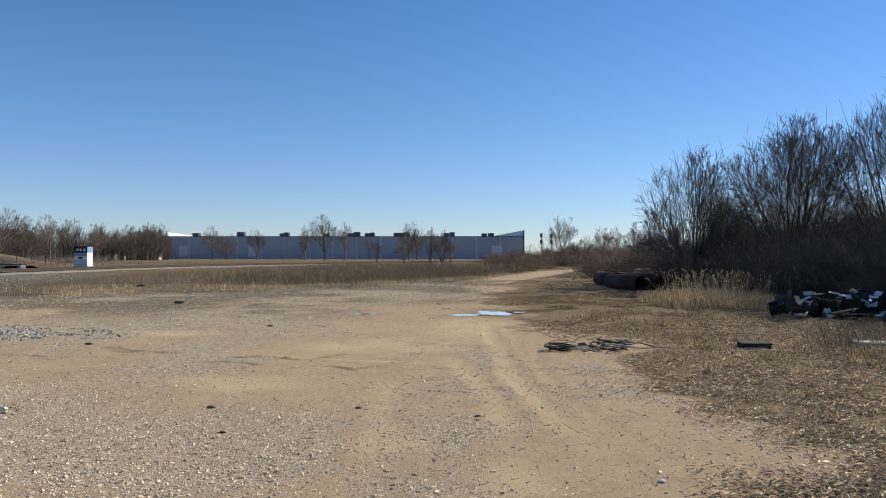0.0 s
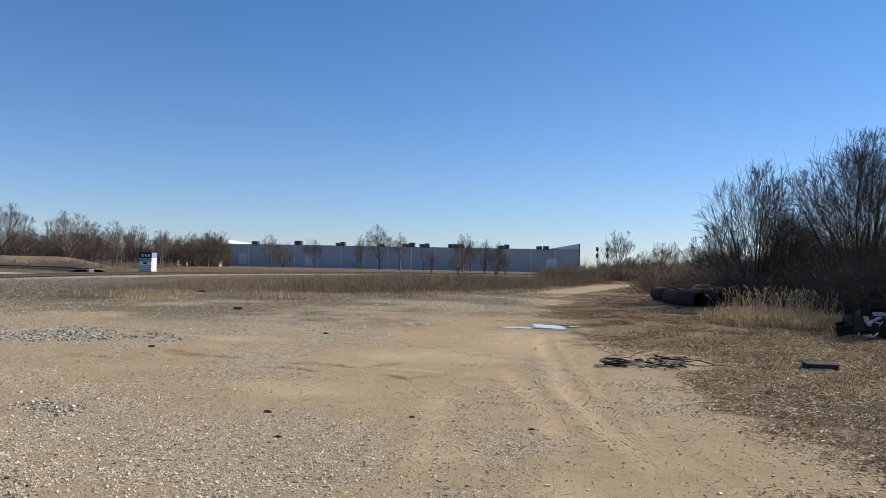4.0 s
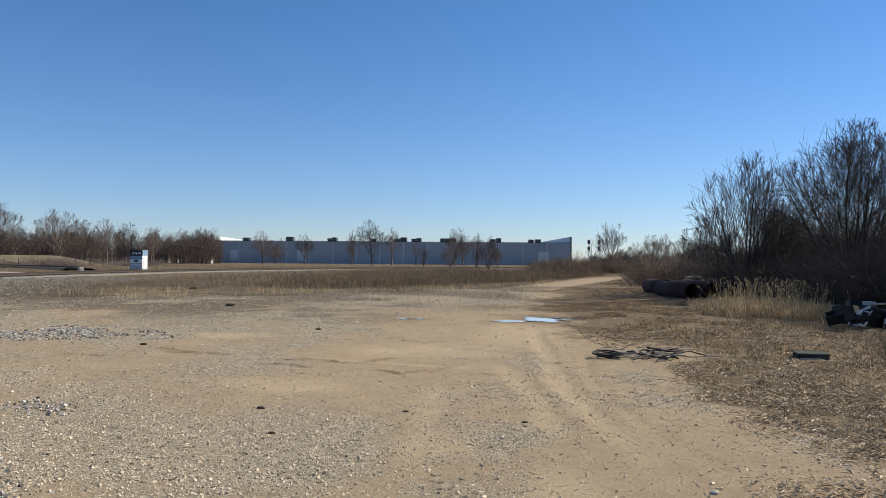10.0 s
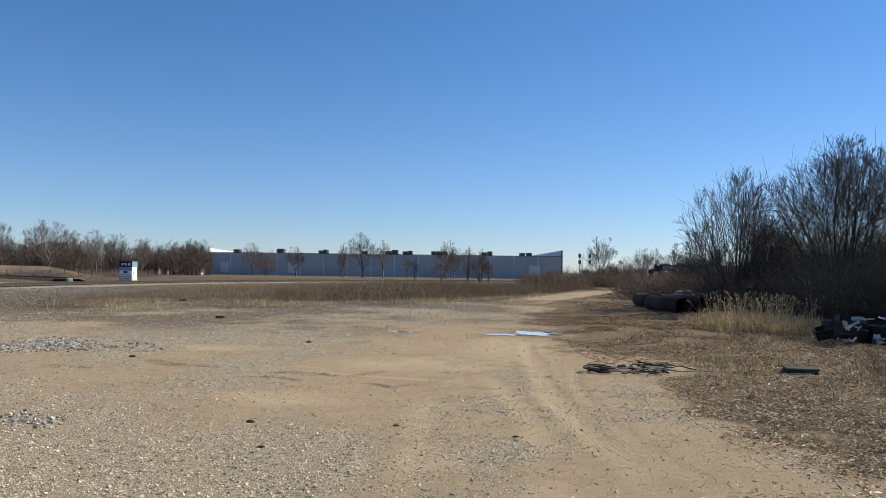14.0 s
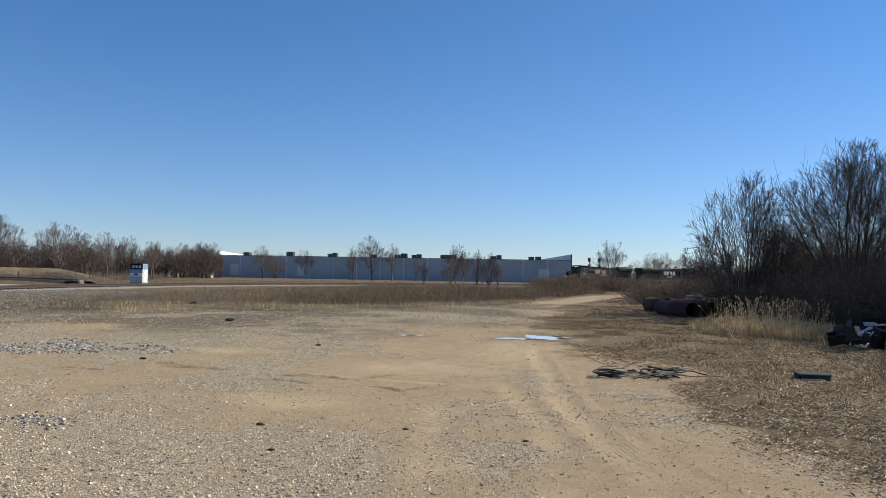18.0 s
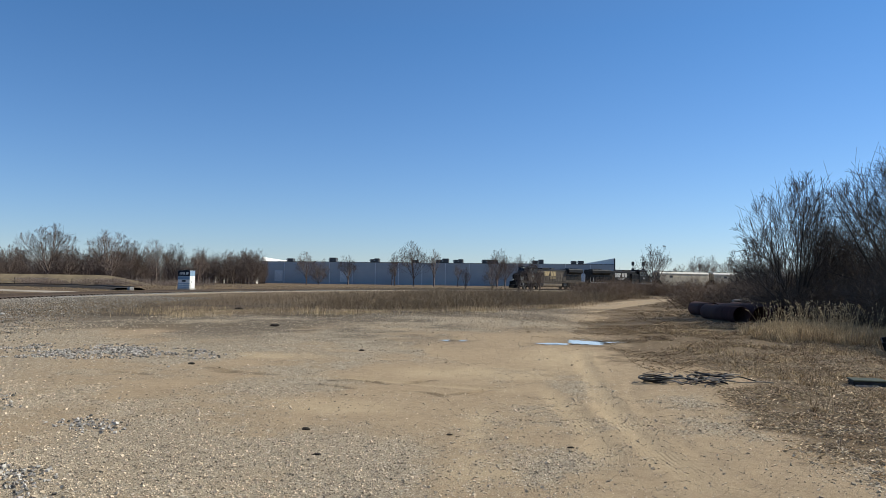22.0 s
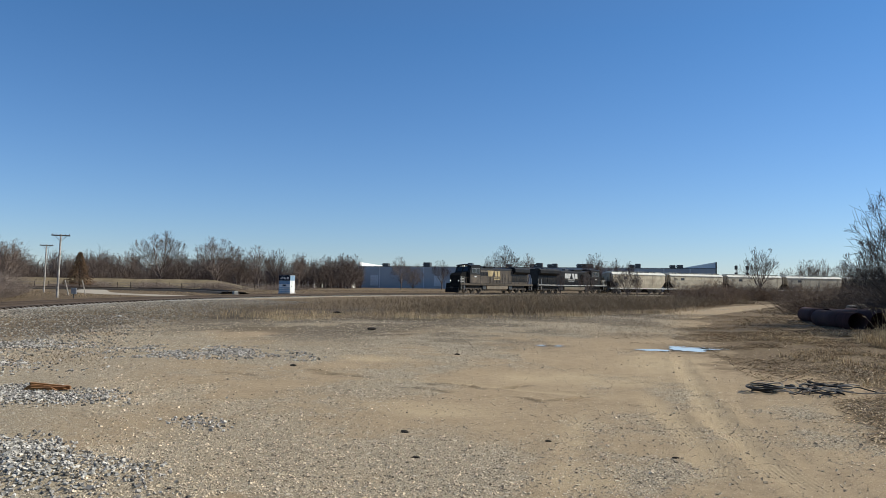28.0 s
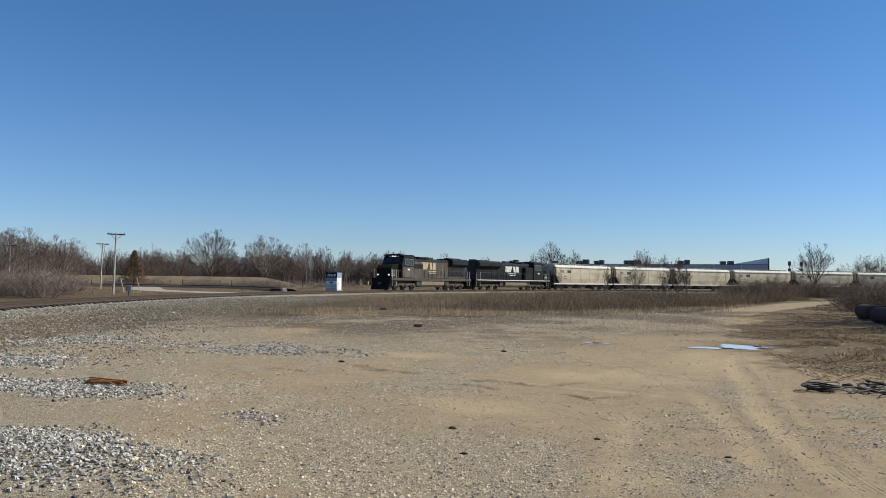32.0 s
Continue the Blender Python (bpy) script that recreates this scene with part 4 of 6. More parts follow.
        part("coupler", box(min(x + sx * 0.6, x + sx * 0.98), max(x + sx * 0.6, x + sx * 0.98), -0.15, 0.15, 0.72, 1.0, 0.03), M_UNDER, H)
        part("brake_cylinder", cyl((x - sx * 0.9, -0.4, 1.45), (x - sx * 0.2, -0.4, 1.45), 0.17, sides=10), M_UNDER, H)
    for i in range(3):
        x = -3.7 + i * 3.7
        bm = add_prism(bmesh.new(), [(x - 1.5, 1.15), (x + 1.5, 1.15), (x + 0.5, 0.35), (x - 0.5, 0.35)], -1.2, 1.2)
        bay = part("hopper_bay", bm, M_UNDER, H, "grimy discharge bay")
        part("gate", box(x - 0.6, x + 0.6, -1.3, 1.3, 0.26, 0.36), M_DARKGREY, bay)
    wheels = []
    for x in (6.3, -6.3):
        fr = bmesh.new()
        for sy in (-1, 1):
            y = sy * 0.98
            add_prism(fr, [(-1.2, 0.35), (-1.2, 0.62), (-0.5, 0.86), (0.5, 0.86), (1.2, 0.62), (1.2, 0.35), (0.9, 0.42), (0.4, 0.24), (-0.4, 0.24), (-0.9, 0.42)], y - 0.08, y + 0.08)
        add_box(fr, -0.28, 0.28, -1.05, 1.05, 0.45, 0.95, 0.03)
        t = part("truck", fr, M_UNDER, H)
        t.matrix_basis = pose(x, 0, 0)
        wheels += [wheelset(t, ax, 0.457) for ax in (0.88, -0.88)]
    return H, wheels


HOPPER_LENGTH, N_HOPPERS = 17.62, 11
TRAIN = []     # thing, distance of its middle behind the train's front, half its truck spacing, turned, wheelsets, wheel radius
_l1, _w1 = build_locomotive(0, "black six-axle diesel locomotive coloured brown for dust and sun glare, gold hood emblem, headlights lit")
_l2, _w2 = build_locomotive(1, "black six-axle diesel locomotive with white emblem and white sill stripe")
TRAIN.append((_l1, 12.1, 6.6, False, _w1, 0.533))
TRAIN.append((_l2, 34.85, 6.6, True, _w2, 0.533))
for _l in (_l1, _l2):
    _l.scale = (0.97, 1.0, 1.0)
_h, _hw = build_hopper()
for _k in range(N_HOPPERS):
    if _k == 0:
        ob, ws = _h, _hw
    else:
        ob = copy_thing(_h, pose(0, 0, 0))
        ws = [c for c in ob.children_recursive if c.name.startswith("wheelset")]
    TRAIN.append((ob, 46.0 + HOPPER_LENGTH * (_k + 0.5), 6.3, False, ws, 0.457))


def front_at(t):
    """Metres along the track of the train's front."""
    return 62.3 - 7.76 * (t - 32) - 0.002 * (t - 32) ** 2


def motions():
    for n, (ob, off, half, turned, ws, r) in enumerate(TRAIN):
        rows = []
        for k in range(33):
            s = front_at(k) + off
            ax, ay, _ = line_at(s - half)
            bx, by, _ = line_at(s + half)
            yaw = math.degrees(math.atan2(ay - by, ax - bx)) + (180 if turned else 0)
            rows.append((float(k), pose((ax + bx) / 2, (ay + by) / 2, RAIL_Z, 0, 0, yaw)))
        walk(ob, rows)
        if n > 5:
            continue
        for w in ws:
            x = w.matrix_basis.translation.x
            wr = []
            for k in range(0, 961, 2):
                t = k / 30
                turn = math.degrees((front_at(0) - front_at(t)) / r) * (-1 if turned else 1)
                wr.append((t, pose(x, 0, r, 0, turn % 360, 0)))
            walk(w, wr)


# ---- bare trees, shrubs ----
M_GREYTWIG = mat("grey_twig", (0.27, 0.21, 0.172), 0.85, color2=(0.17, 0.132, 0.108), scale=0.8, island=0.35)

def tubes(segs, sides):
    """Tapered tubes from rows of (x, y, z, x, y, z, radius, radius)."""
    s = np.asarray(segs, float)
    p, q, r0, r1 = s[:, :3], s[:, 3:6], s[:, 6], s[:, 7]
    d = q - p
    d /= np.maximum(np.linalg.norm(d, axis=1, keepdims=True), 1e-6)
    ref = np.where(np.abs(d[:, 2:3]) > 0.9, [[1.0, 0, 0]], [[0, 0, 1.0]])
    u = np.cross(d, ref)
    u /= np.linalg.norm(u, axis=1, keepdims=True)
    w = np.cross(d, u)
    n = len(s)
    v = np.zeros((n, 2, sides, 3))
    for k in range(sides):
        a = 2 * math.pi * k / sides
        o = math.cos(a) * u + math.sin(a) * w
        v[:, 0, k] = p + o * r0[:, None]
        v[:, 1, k] = q + o * r1[:, None]
    base = (np.arange(n) * 2 * sides)[:, None]
    k = np.arange(sides)
    f = np.stack([base + k, base + (k + 1) % sides, base + sides + (k + 1) % sides, base + sides + k], 2).reshape(-1, 4)
    return v.reshape(-1, 3), f


def grow(seed, height, stems=12, fan=45, trunk=0.1, thick=0.012, curve=0.05, kids=(12, 7, 4), ratio=0.42, spread=(26, 52), min_r=0.006, low=0.3, wob=0.05, droop=0.25):
    """Segments of a bare tree whose stems fan out of a short trunk: (stout ones, fine ones)."""
    rnd = random.Random(seed)
    stout, fine = [], []

    def branch(p, d, length, r, level):
        n = (7, 5, 3, 2)[level]
        up = (curve, 0.07, 0.06, 0.03)[level]
        w = wob * (0.7, 1.0, 1.5, 2.0)[level]
        pts, dirs = [p], [d]
        for i in range(n):
            d = (d + Vector((rnd.gauss(0, w), rnd.gauss(0, w), rnd.gauss(0, w * 0.6) + up))).normalized()
            q = pts[-1] + d * (length / n)
            ra, rb = max(r * (1 - 0.85 * i / n), min_r), max(r * (1 - 0.85 * (i + 1) / n), min_r * 0.7)
            (stout if level == 0 else fine).append((*pts[-1], *q, ra, rb))
            pts.append(q)
            dirs.append(d)
        if level == 3:
            return
        turn = rnd.uniform(0, 6.28)
        first = (low, 0.18, 0.15)[level]
        for j in range(kids[level]):
            f = first + (1 - first) * (j + rnd.random()) / kids[level]
            i = min(int(f * n), n - 1)
            o, a = pts[i].lerp(pts[i + 1], f * n - i), dirs[i + 1]
            turn += 2.4 + rnd.gauss(0, 0.4)
            u = a.orthogonal().normalized()
            u = (u * math.cos(turn) + a.cross(u) * math.sin(turn)).normalized()
            ang = radians(rnd.uniform(*spread))
            ln = length * ((1 - f) * ratio + 0.10 if level < 2 else 0.62) * rnd.uniform(0.75, 1.1)
            branch(o, (a * math.cos(ang) + u * math.sin(ang)).normalized(), ln, max(r * (1 - 0.85 * f) * 0.55, min_r * (1.0 if level < 2 else 0.75)), level + 1)

    base, th, R = Vector((0, 0, -0.2)), height * trunk, height * thick
    top = Vector((rnd.uniform(-0.1, 0.1), rnd.uniform(-0.1, 0.1), th))
    if trunk > 0:
        stout.append((*base, *top, R * 1.7, R * 1.35))
    for k in range(stems):
        f = math.sqrt((k + 0.5) / stems)
        lean, a = radians(fan * f * rnd.uniform(0.85, 1.1)), 2.4 * k + rnd.uniform(-0.3, 0.3)
        d = Vector((math.cos(a) * math.sin(lean), math.sin(a) * math.sin(lean), math.cos(lean)))
        start = base.lerp(top, rnd.uniform(0.55, 1.0)) if trunk > 0.02 else Vector((rnd.gauss(0, 0.25), rnd.gauss(0, 0.25), -0.1))
        branch(start, d, (height - start.z) * (1 - droop * f * f) * rnd.uniform(0.85, 1.05), R * rnd.uniform(0.6, 1.0) * (1.1 - 0.4 * f), 0)
    return stout, fine


def tree(name, seed, label, height, width, bark, twig, sides=5, **kw):
    """A bare tree of that height and crown width, from many tapered limbs and twigs."""
    stout, fine = grow(seed, height, **kw)
    stout, fine = np.array(stout), np.array(fine)
    ends = np.concatenate([stout[:, 3:6], fine[:, 3:6]])
    k = height / np.percentile(ends[:, 2], 99.8)
    wide = width / (np.percentile(ends[:, 0], 99.5) - np.percentile(ends[:, 0], 0.5))
    wide = max(0.6, min(wide, 1.6))
    for s in (stout, fine):
        s[:, [2, 5]] *= k
        s[:, [0, 1, 3, 4]] *= wide
    fine = fine[(fine[:, 5] < height * 1.02) & (np.hypot(fine[:, 3], fine[:, 4]) < width * 0.6)]
    T = thing(name, label, "tree")
    v, f = tubes(stout, sides + 1)
    part("trunk", np_mesh("trunk", v, f, shade=True), bark, T)
    v, f = tubes(fine, 3)
    part("crown", np_mesh("crown", v, f), twig, T)
    return T


def place(src, x, y, scale=1.0, turn=0.0, z=None):
    """Moves a thing's first copy, or makes another one, at the ground."""
    z = float(ground_height(np.array([x]), np.array([y]))[0]) if z is None else z
    m = pose(x, y, z - 0.03, 0, 0, turn)
    ob = copy_thing(src, m)
    ob.scale = (scale, scale, scale)
    return ob


def polar(az, dist):
    """A place az degrees left of the first view's middle."""
    return -math.sin(radians(az)) * dist, math.cos(radians(az)) * dist


def build_near_trees():
    # the belt of bare trees beside the yard's right edge
    lab = "tall bare multi-stemmed tree with fine dark twigs beside the yard"
    kinds = [tree("bare_tree", 11, lab, 7.8, 6.0, M_BARK, M_TWIG, stems=14, fan=46, trunk=0.03, thick=0.0105, curve=0.025, kids=(11, 8, 4), ratio=0.80, spread=(18, 50), min_r=0.007, low=0.14, wob=0.085, droop=0.22),
             tree("bare_tree", 12, lab, 6.9, 6.0, M_BARK, M_TWIG, stems=16, fan=76, trunk=0.06, thick=0.0105, curve=0.04, kids=(11, 8, 4), ratio=0.80, spread=(20, 52), min_r=0.007, low=0.12, wob=0.09, droop=0.45),
             tree("bare_tree", 13, lab, 8.7, 6.4, M_BARK, M_TWIG, stems=9, fan=40, trunk=0.10, thick=0.012, curve=0.03, kids=(9, 7, 4), ratio=0.8, spread=(18, 50), min_r=0.006, low=0.15, wob=0.06, droop=0.2)]
    spots = [(1, -18.4, 40, 1.0, 100), (0, -25.0, 36, 1.0, 20), (2, -31.2, 34, 0.95, 200), (1, -21.6, 46, 0.72, 250), (2, -35.0, 31, 1.0, 60),
             (1, -21.0, 54, 0.75, 130), (1, -17.0, 62, 0.62, 15), (0, -15.4, 72, 0.5, 75), (1, -28.6, 44, 0.62, 310), (2, -38.5, 30, 1.0, 330),
             (1, -20.4, 41, 0.55, 200), (1, -23.0, 40, 0.60, 20), (1, -26.8, 39, 0.62, 150), (1, -29.6, 38, 0.66, 280), (1, -32.5, 38, 0.7, 70), (1, -24.6, 46, 0.7, 190)]
    for k, az, dist, sc, turn in spots:
        place(kinds[k], *polar(az, dist), sc, turn)
    for k in kinds:
        k_children = list(k.children)
        for c in k_children:
            bpy.data.objects.remove(c)
        bpy.data.objects.remove(k)


def shrub_mesh(name, seed, height, stems, spread, material, twigs=7, r=0.012):
    """A domed tangle of stems that lean outwards, with many fine crossing twigs."""
    rnd = random.Random(seed)
    segs = []
    for _ in range(stems):
        a, f = rnd.uniform(0, 2 * math.pi), math.sqrt(rnd.random())
        p = Vector((math.cos(a) * spread * 0.3 * f, math.sin(a) * spread * 0.3 * f, -0.05))
        lean = 1.15 * f * rnd.uniform(0.6, 1.1)
        a2 = a + rnd.gauss(0, 0.6)
        d = Vector((math.cos(a2) * math.sin(lean), math.sin(a2) * math.sin(lean), math.cos(lean))).normalized()
        ln = height * rnd.uniform(0.7, 1.05) * (1 - 0.25 * f * f)
        rr = r * rnd.uniform(0.7, 1.3)
        for i in range(4):
            d = (d + Vector((rnd.gauss(0, 0.17), rnd.gauss(0, 0.17), 0.03))).normalized()
            q = p + d * ln / 4
            segs.append((*p, *q, rr * (1 - i * 0.2), rr * (0.8 - i * 0.2)))
            for _ in range(twigs if i else 3):
                o = p.lerp(q, rnd.random())
                e = (d * 0.6 + Vector((rnd.gauss(0, 0.75), rnd.gauss(0, 0.75), rnd.uniform(-0.3, 0.6)))).normalized()
                l2 = ln * rnd.uniform(0.09, 0.24)
                m = o + e * l2
                e2 = (e + Vector((rnd.gauss(0, 0.6), rnd.gauss(0, 0.6), rnd.uniform(-0.2, 0.4)))).normalized()
                segs.append((*o, *m, rr * 0.4, rr * 0.28))
                segs.append((*m, *(m + e2 * l2 * 0.7), rr * 0.28, rr * 0.14))
            p = q
    v, f = tubes(segs, 3)
    return np_mesh(name, v, f, [material])


def build_shrubs():
    dark = [shrub_mesh("shrub", 40 + i, 3.2, 84, 3.6, M_SHRUB, 11, 0.013) for i in range(3)]
    red = [shrub_mesh("brush", 50 + i, 2.4, 64, 3.4, M_SHRUB_RED, 7, 0.014) for i in range(3)]
    grey = [shrub_mesh("bush", 55 + i, 3.0, 64, 3.4, M_GREYTWIG, 8, 0.015) for i in range(2)]
    rnd = random.Random(5)

    def put(me, x, y, sc, sz, label, group):
        ob = tagged(new(me.name.split(".")[0], me), label, "shrub", group)
        z = float(ground_height(np.array([x]), np.array([y]))[0])
        ob.matrix_basis = pose(x, y, z, 0, 0, rnd.uniform(0, 360))
        ob.scale = (sc, sc, sz)

    lab = "dense tangled bare shrub with dark brown twigs"
    # thicket under the trees, thickest and tallest along the yard's edge
    for i in range(112):
        t = i / 111
        y = 14 + 52 * t + rnd.uniform(-1.5, 1.5)
        edge = np.interp(y, [12, 18, 24, 30, 38, 50, 66], [12.6, 12.4, 13.2, 13.2, 12.6, 13.2, 15.5])
        row = i % 4
        x = edge + 0.6 + row * 2.1 + rnd.uniform(-0.6, 0.6)
        h = np.interp(y, [12, 20, 32, 42, 55, 66], [1.42, 1.30, 1.02, 0.80, 0.70, 0.66]) * (0.76 + 0.17 * row) * rnd.uniform(0.85, 1.1)
        put(dark[i % 3], x, y, rnd.uniform(0.85, 1.15), h, lab, "thicket beside the yard")
    for i in range(26):
        y = 27 + 1.15 * i + rnd.uniform(-1, 1)
        x = np.interp(y, [27, 38, 50, 60], [21.5, 20.5, 20.5, 22]) + rnd.uniform(-1.5, 1.5)
        put(dark[i % 3], x, y, rnd.uniform(1.1, 1.4), rnd.uniform(0.85, 1.1), lab, "thicket beside the yard")
    # reddish brush where the lane leaves the yard
    lab = "reddish-brown bare brush clump at the lane's end"
    for i in range(78):
        az = rnd.uniform(-16.0, -3.4)
        dist = rnd.uniform(68, 135)
        x, y = polar(az, dist)
        lane = np.interp(y, [40, 47, 60, 75, 90, 120], [1.5, 2.7, 6.6, 10.9, 17, 33])
        if track_distance(np.array([x]), np.array([y]))[0] < 9 or -6 < x - lane < 3.2:
            continue
        tall = 1.05 if az < -6.0 else 0.9
        put(red[i % 3], x, y, rnd.uniform(1.0, 1.5), tall * rnd.uniform(0.75, 1.15), lab, "brush by the lane")
    for az, dist, sc, h in ((-5.5, 88, 1.0, 0.8), (-4.5, 96, 1.0, 0.62), (-6.2, 80, 1.1, 0.95), (-11.8, 58, 1.3, 0.75), (-12.6, 56, 1.2, 0.8), (-13.6, 54, 1.2, 0.85), (-12.2, 62, 1.3, 0.9)):
        put(red[1], *polar(az, dist), sc, h, lab, "brush by the lane")
    # low brush along the foot of the far woods
    for i in range(44):
        az = rnd.uniform(24, 47)
        put(grey[i % 2], *polar(az, rnd.uniform(176, 206)), rnd.uniform(1.0, 1.8), rnd.uniform(0.3, 0.75), "low bare brush before the far woods", "far brush")
    # grey bushes beyond the track
    lab = "grey-brown leafless bush beyond the railway"
    for i in range(36):
        az, dist = rnd.uniform(43.6, 60), rnd.uniform(66, 92)
        put(grey[i % 2], *polar(az, dist), rnd.uniform(0.9, 1.25), rnd.uniform(0.6, 1.05), lab, "bushes beyond the railway")


def build_far_trees():
    far = "bare deciduous tree standing in the distance"
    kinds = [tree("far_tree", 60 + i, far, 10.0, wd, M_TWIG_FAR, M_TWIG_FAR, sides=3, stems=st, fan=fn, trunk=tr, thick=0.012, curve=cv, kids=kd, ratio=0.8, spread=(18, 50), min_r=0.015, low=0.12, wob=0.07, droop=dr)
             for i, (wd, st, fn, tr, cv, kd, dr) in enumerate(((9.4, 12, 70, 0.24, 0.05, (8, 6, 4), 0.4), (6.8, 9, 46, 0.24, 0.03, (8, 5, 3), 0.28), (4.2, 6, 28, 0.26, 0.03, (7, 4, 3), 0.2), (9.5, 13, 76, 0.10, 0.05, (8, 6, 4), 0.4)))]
    # az, distance, height, kind: single trees that can be told apart
    for az, dist, h, k in ((34.45, 235, 16.6, 0), (30.55, 235, 15.4, 0), (27.6, 250, 14.0, 1), (26.4, 262, 13.5, 1), (29.2, 255, 13.5, 1), (46.1, 118, 8.6, 1), (44.2, 118, 7.6, 0), (47.6, 112, 8.0, 0), (33.2, 255, 10.5, 1), (37.6, 245, 9.5, 1), (38.6, 250, 10.5, 1), (39.6, 262, 10.0, 2), (43.6, 240, 11.5, 1),
                          (23.2, 300, 10.5, 3), (22.2, 310, 9.6, 3), (20.9, 300, 11.2, 3), (17.0, 285, 12.6, 1), (16.1, 290, 10, 3), (13.9, 290, 11.6, 1), (10.6, 300, 9.0, 2),
                          (8.95, 260, 16.0, 1), (7.4, 262, 13.4, 2), (10.4, 270, 12.5, 2), (5.6, 270, 8.5, 2), (2.6, 268, 13.8, 1), (2.0, 272, 11.5, 1), (0.9, 268, 12.0, 2), (-0.1, 262, 10.8, 2), (-9.0, 135, 8.7, 1),
                          (-12.0, 240, 10.5, 1), (-12.8, 245, 11.0, 1), (-14.4, 230, 9.8, 0), (-15.6, 235, 9.5, 1), (-10.6, 250, 8.4, 3), (-16.8, 240, 10.0, 1), (45.5, 210, 11, 1), (47.5, 190, 12, 0)):
        place(kinds[k], *polar(az, dist), h / 10.0, (az * 137) % 360, 0.0)
    # slim saplings before the weeds
    for az, dist, h, k in ((5.0, 92, 3.6, 2), (0.1, 84, 4.2, 1), (-0.6, 85, 3.4, 2), (1.0, 84, 3.2, 2), (3.0, 100, 4.0, 1)):
        place(kinds[k], *polar(az, dist), h / 10.0, (az * 97) % 360)
    rnd = random.Random(9)
    for i in range(60):
        az = rnd.uniform(20.5, 62)
        place(kinds[i % 4], *polar(az, rnd.uniform(255, 330)), rnd.uniform(0.95, 1.4), rnd.uniform(0, 360), 0.0)
    for i in range(26):
        az = rnd.uniform(-32, -9)
        place(kinds[i % 4], *polar(az, rnd.uniform(260, 330)), rnd.uniform(0.55, 0.8), rnd.uniform(0, 360), 0.0)
    for k in kinds:
        for c in list(k.children):
            bpy.data.objects.remove(c)
        bpy.data.objects.remove(k)
    # a belt of far woods behind them
    segs = []
    for i in range(4600):
        az = rnd.uniform(20.0, 64) if i % 4 else rnd.uniform(-36, -7.5)
        x, y = polar(az, rnd.uniform(300, 400))
        h = (13.0 if i % 4 else 6.6) * rnd.uniform(0.5, 1.1) * (1 + 0.25 * math.sin(az * 1.7) * math.sin(az * 4.3))
        segs.append((x, y, 0, x, y, h * 0.5, 0.14, 0.08))
        for _ in range(12):
            a, f, z0 = rnd.uniform(0, 6.28), rnd.random(), h * rnd.uniform(0.05, 0.6)
            rad = 2.6 * math.sqrt(f)
            ex, ey, ez = x + math.cos(a) * rad, y + math.sin(a) * rad, z0 + h * 0.4 * (1 - 0.7 * f)
            segs.append((x + math.cos(a) * rad * 0.3, y + math.sin(a) * rad * 0.3, z0, ex, ey, ez, 0.05, 0.03))
            b = a + rnd.gauss(0, 0.9)
            segs.append((ex, ey, ez, ex + math.cos(b) * 0.9, ey + math.sin(b) * 0.9, ez + rnd.uniform(-0.2, 0.9), 0.035, 0.015))
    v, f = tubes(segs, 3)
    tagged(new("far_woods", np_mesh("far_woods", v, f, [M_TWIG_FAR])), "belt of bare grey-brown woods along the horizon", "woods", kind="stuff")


build_near_trees()
build_shrubs()
build_far_trees()


# ---- grass, weeds, litter, stones ----
def blades(xy, height, width, lean, seed, uneven=0.0):
    """Thin bent blades, two triangles each, at the places xy."""
    r = np.random.RandomState(seed)
    n = len(xy)
    z0 = ground_height(xy[:, 0], xy[:, 1]) - 0.01
    a = r.rand(n) * 2 * np.pi
    h = height * (0.45 + 0.75 * r.rand(n)) * (1 + uneven * lumps(xy[:, 0], xy[:, 1], 2.2, seed))
    l = lean * h * r.randn(n)
    la = r.rand(n) * 2 * np.pi
    p = np.stack([xy[:, 0], xy[:, 1], z0], 1)
    side = np.stack([np.cos(a), np.sin(a), 0 * a], 1) * (width * (0.6 + 0.8 * r.rand(n)))[:, None] / 2
    ld = np.stack([np.cos(la), np.sin(la), 0 * la], 1)
    mid = p + ld * (l * 0.35)[:, None] + np.stack([0 * h, 0 * h, h * 0.6], 1)
    tip = p + ld * l[:, None] + np.stack([0 * h, 0 * h, h * (1 - 0.25 * np.minimum(np.abs(l) / h, 2))], 1)
    v = np.stack([p - side, p + side, mid + side * 0.7, mid - side * 0.7, tip], 1).reshape(-1, 3)
    b = (np.arange(n) * 5)[:, None]
    f = np.concatenate([b + [[0, 1, 2]], b + [[0, 2, 3]], b + [[3, 2, 4]]], 1).reshape(-1, 3)
    return v, f


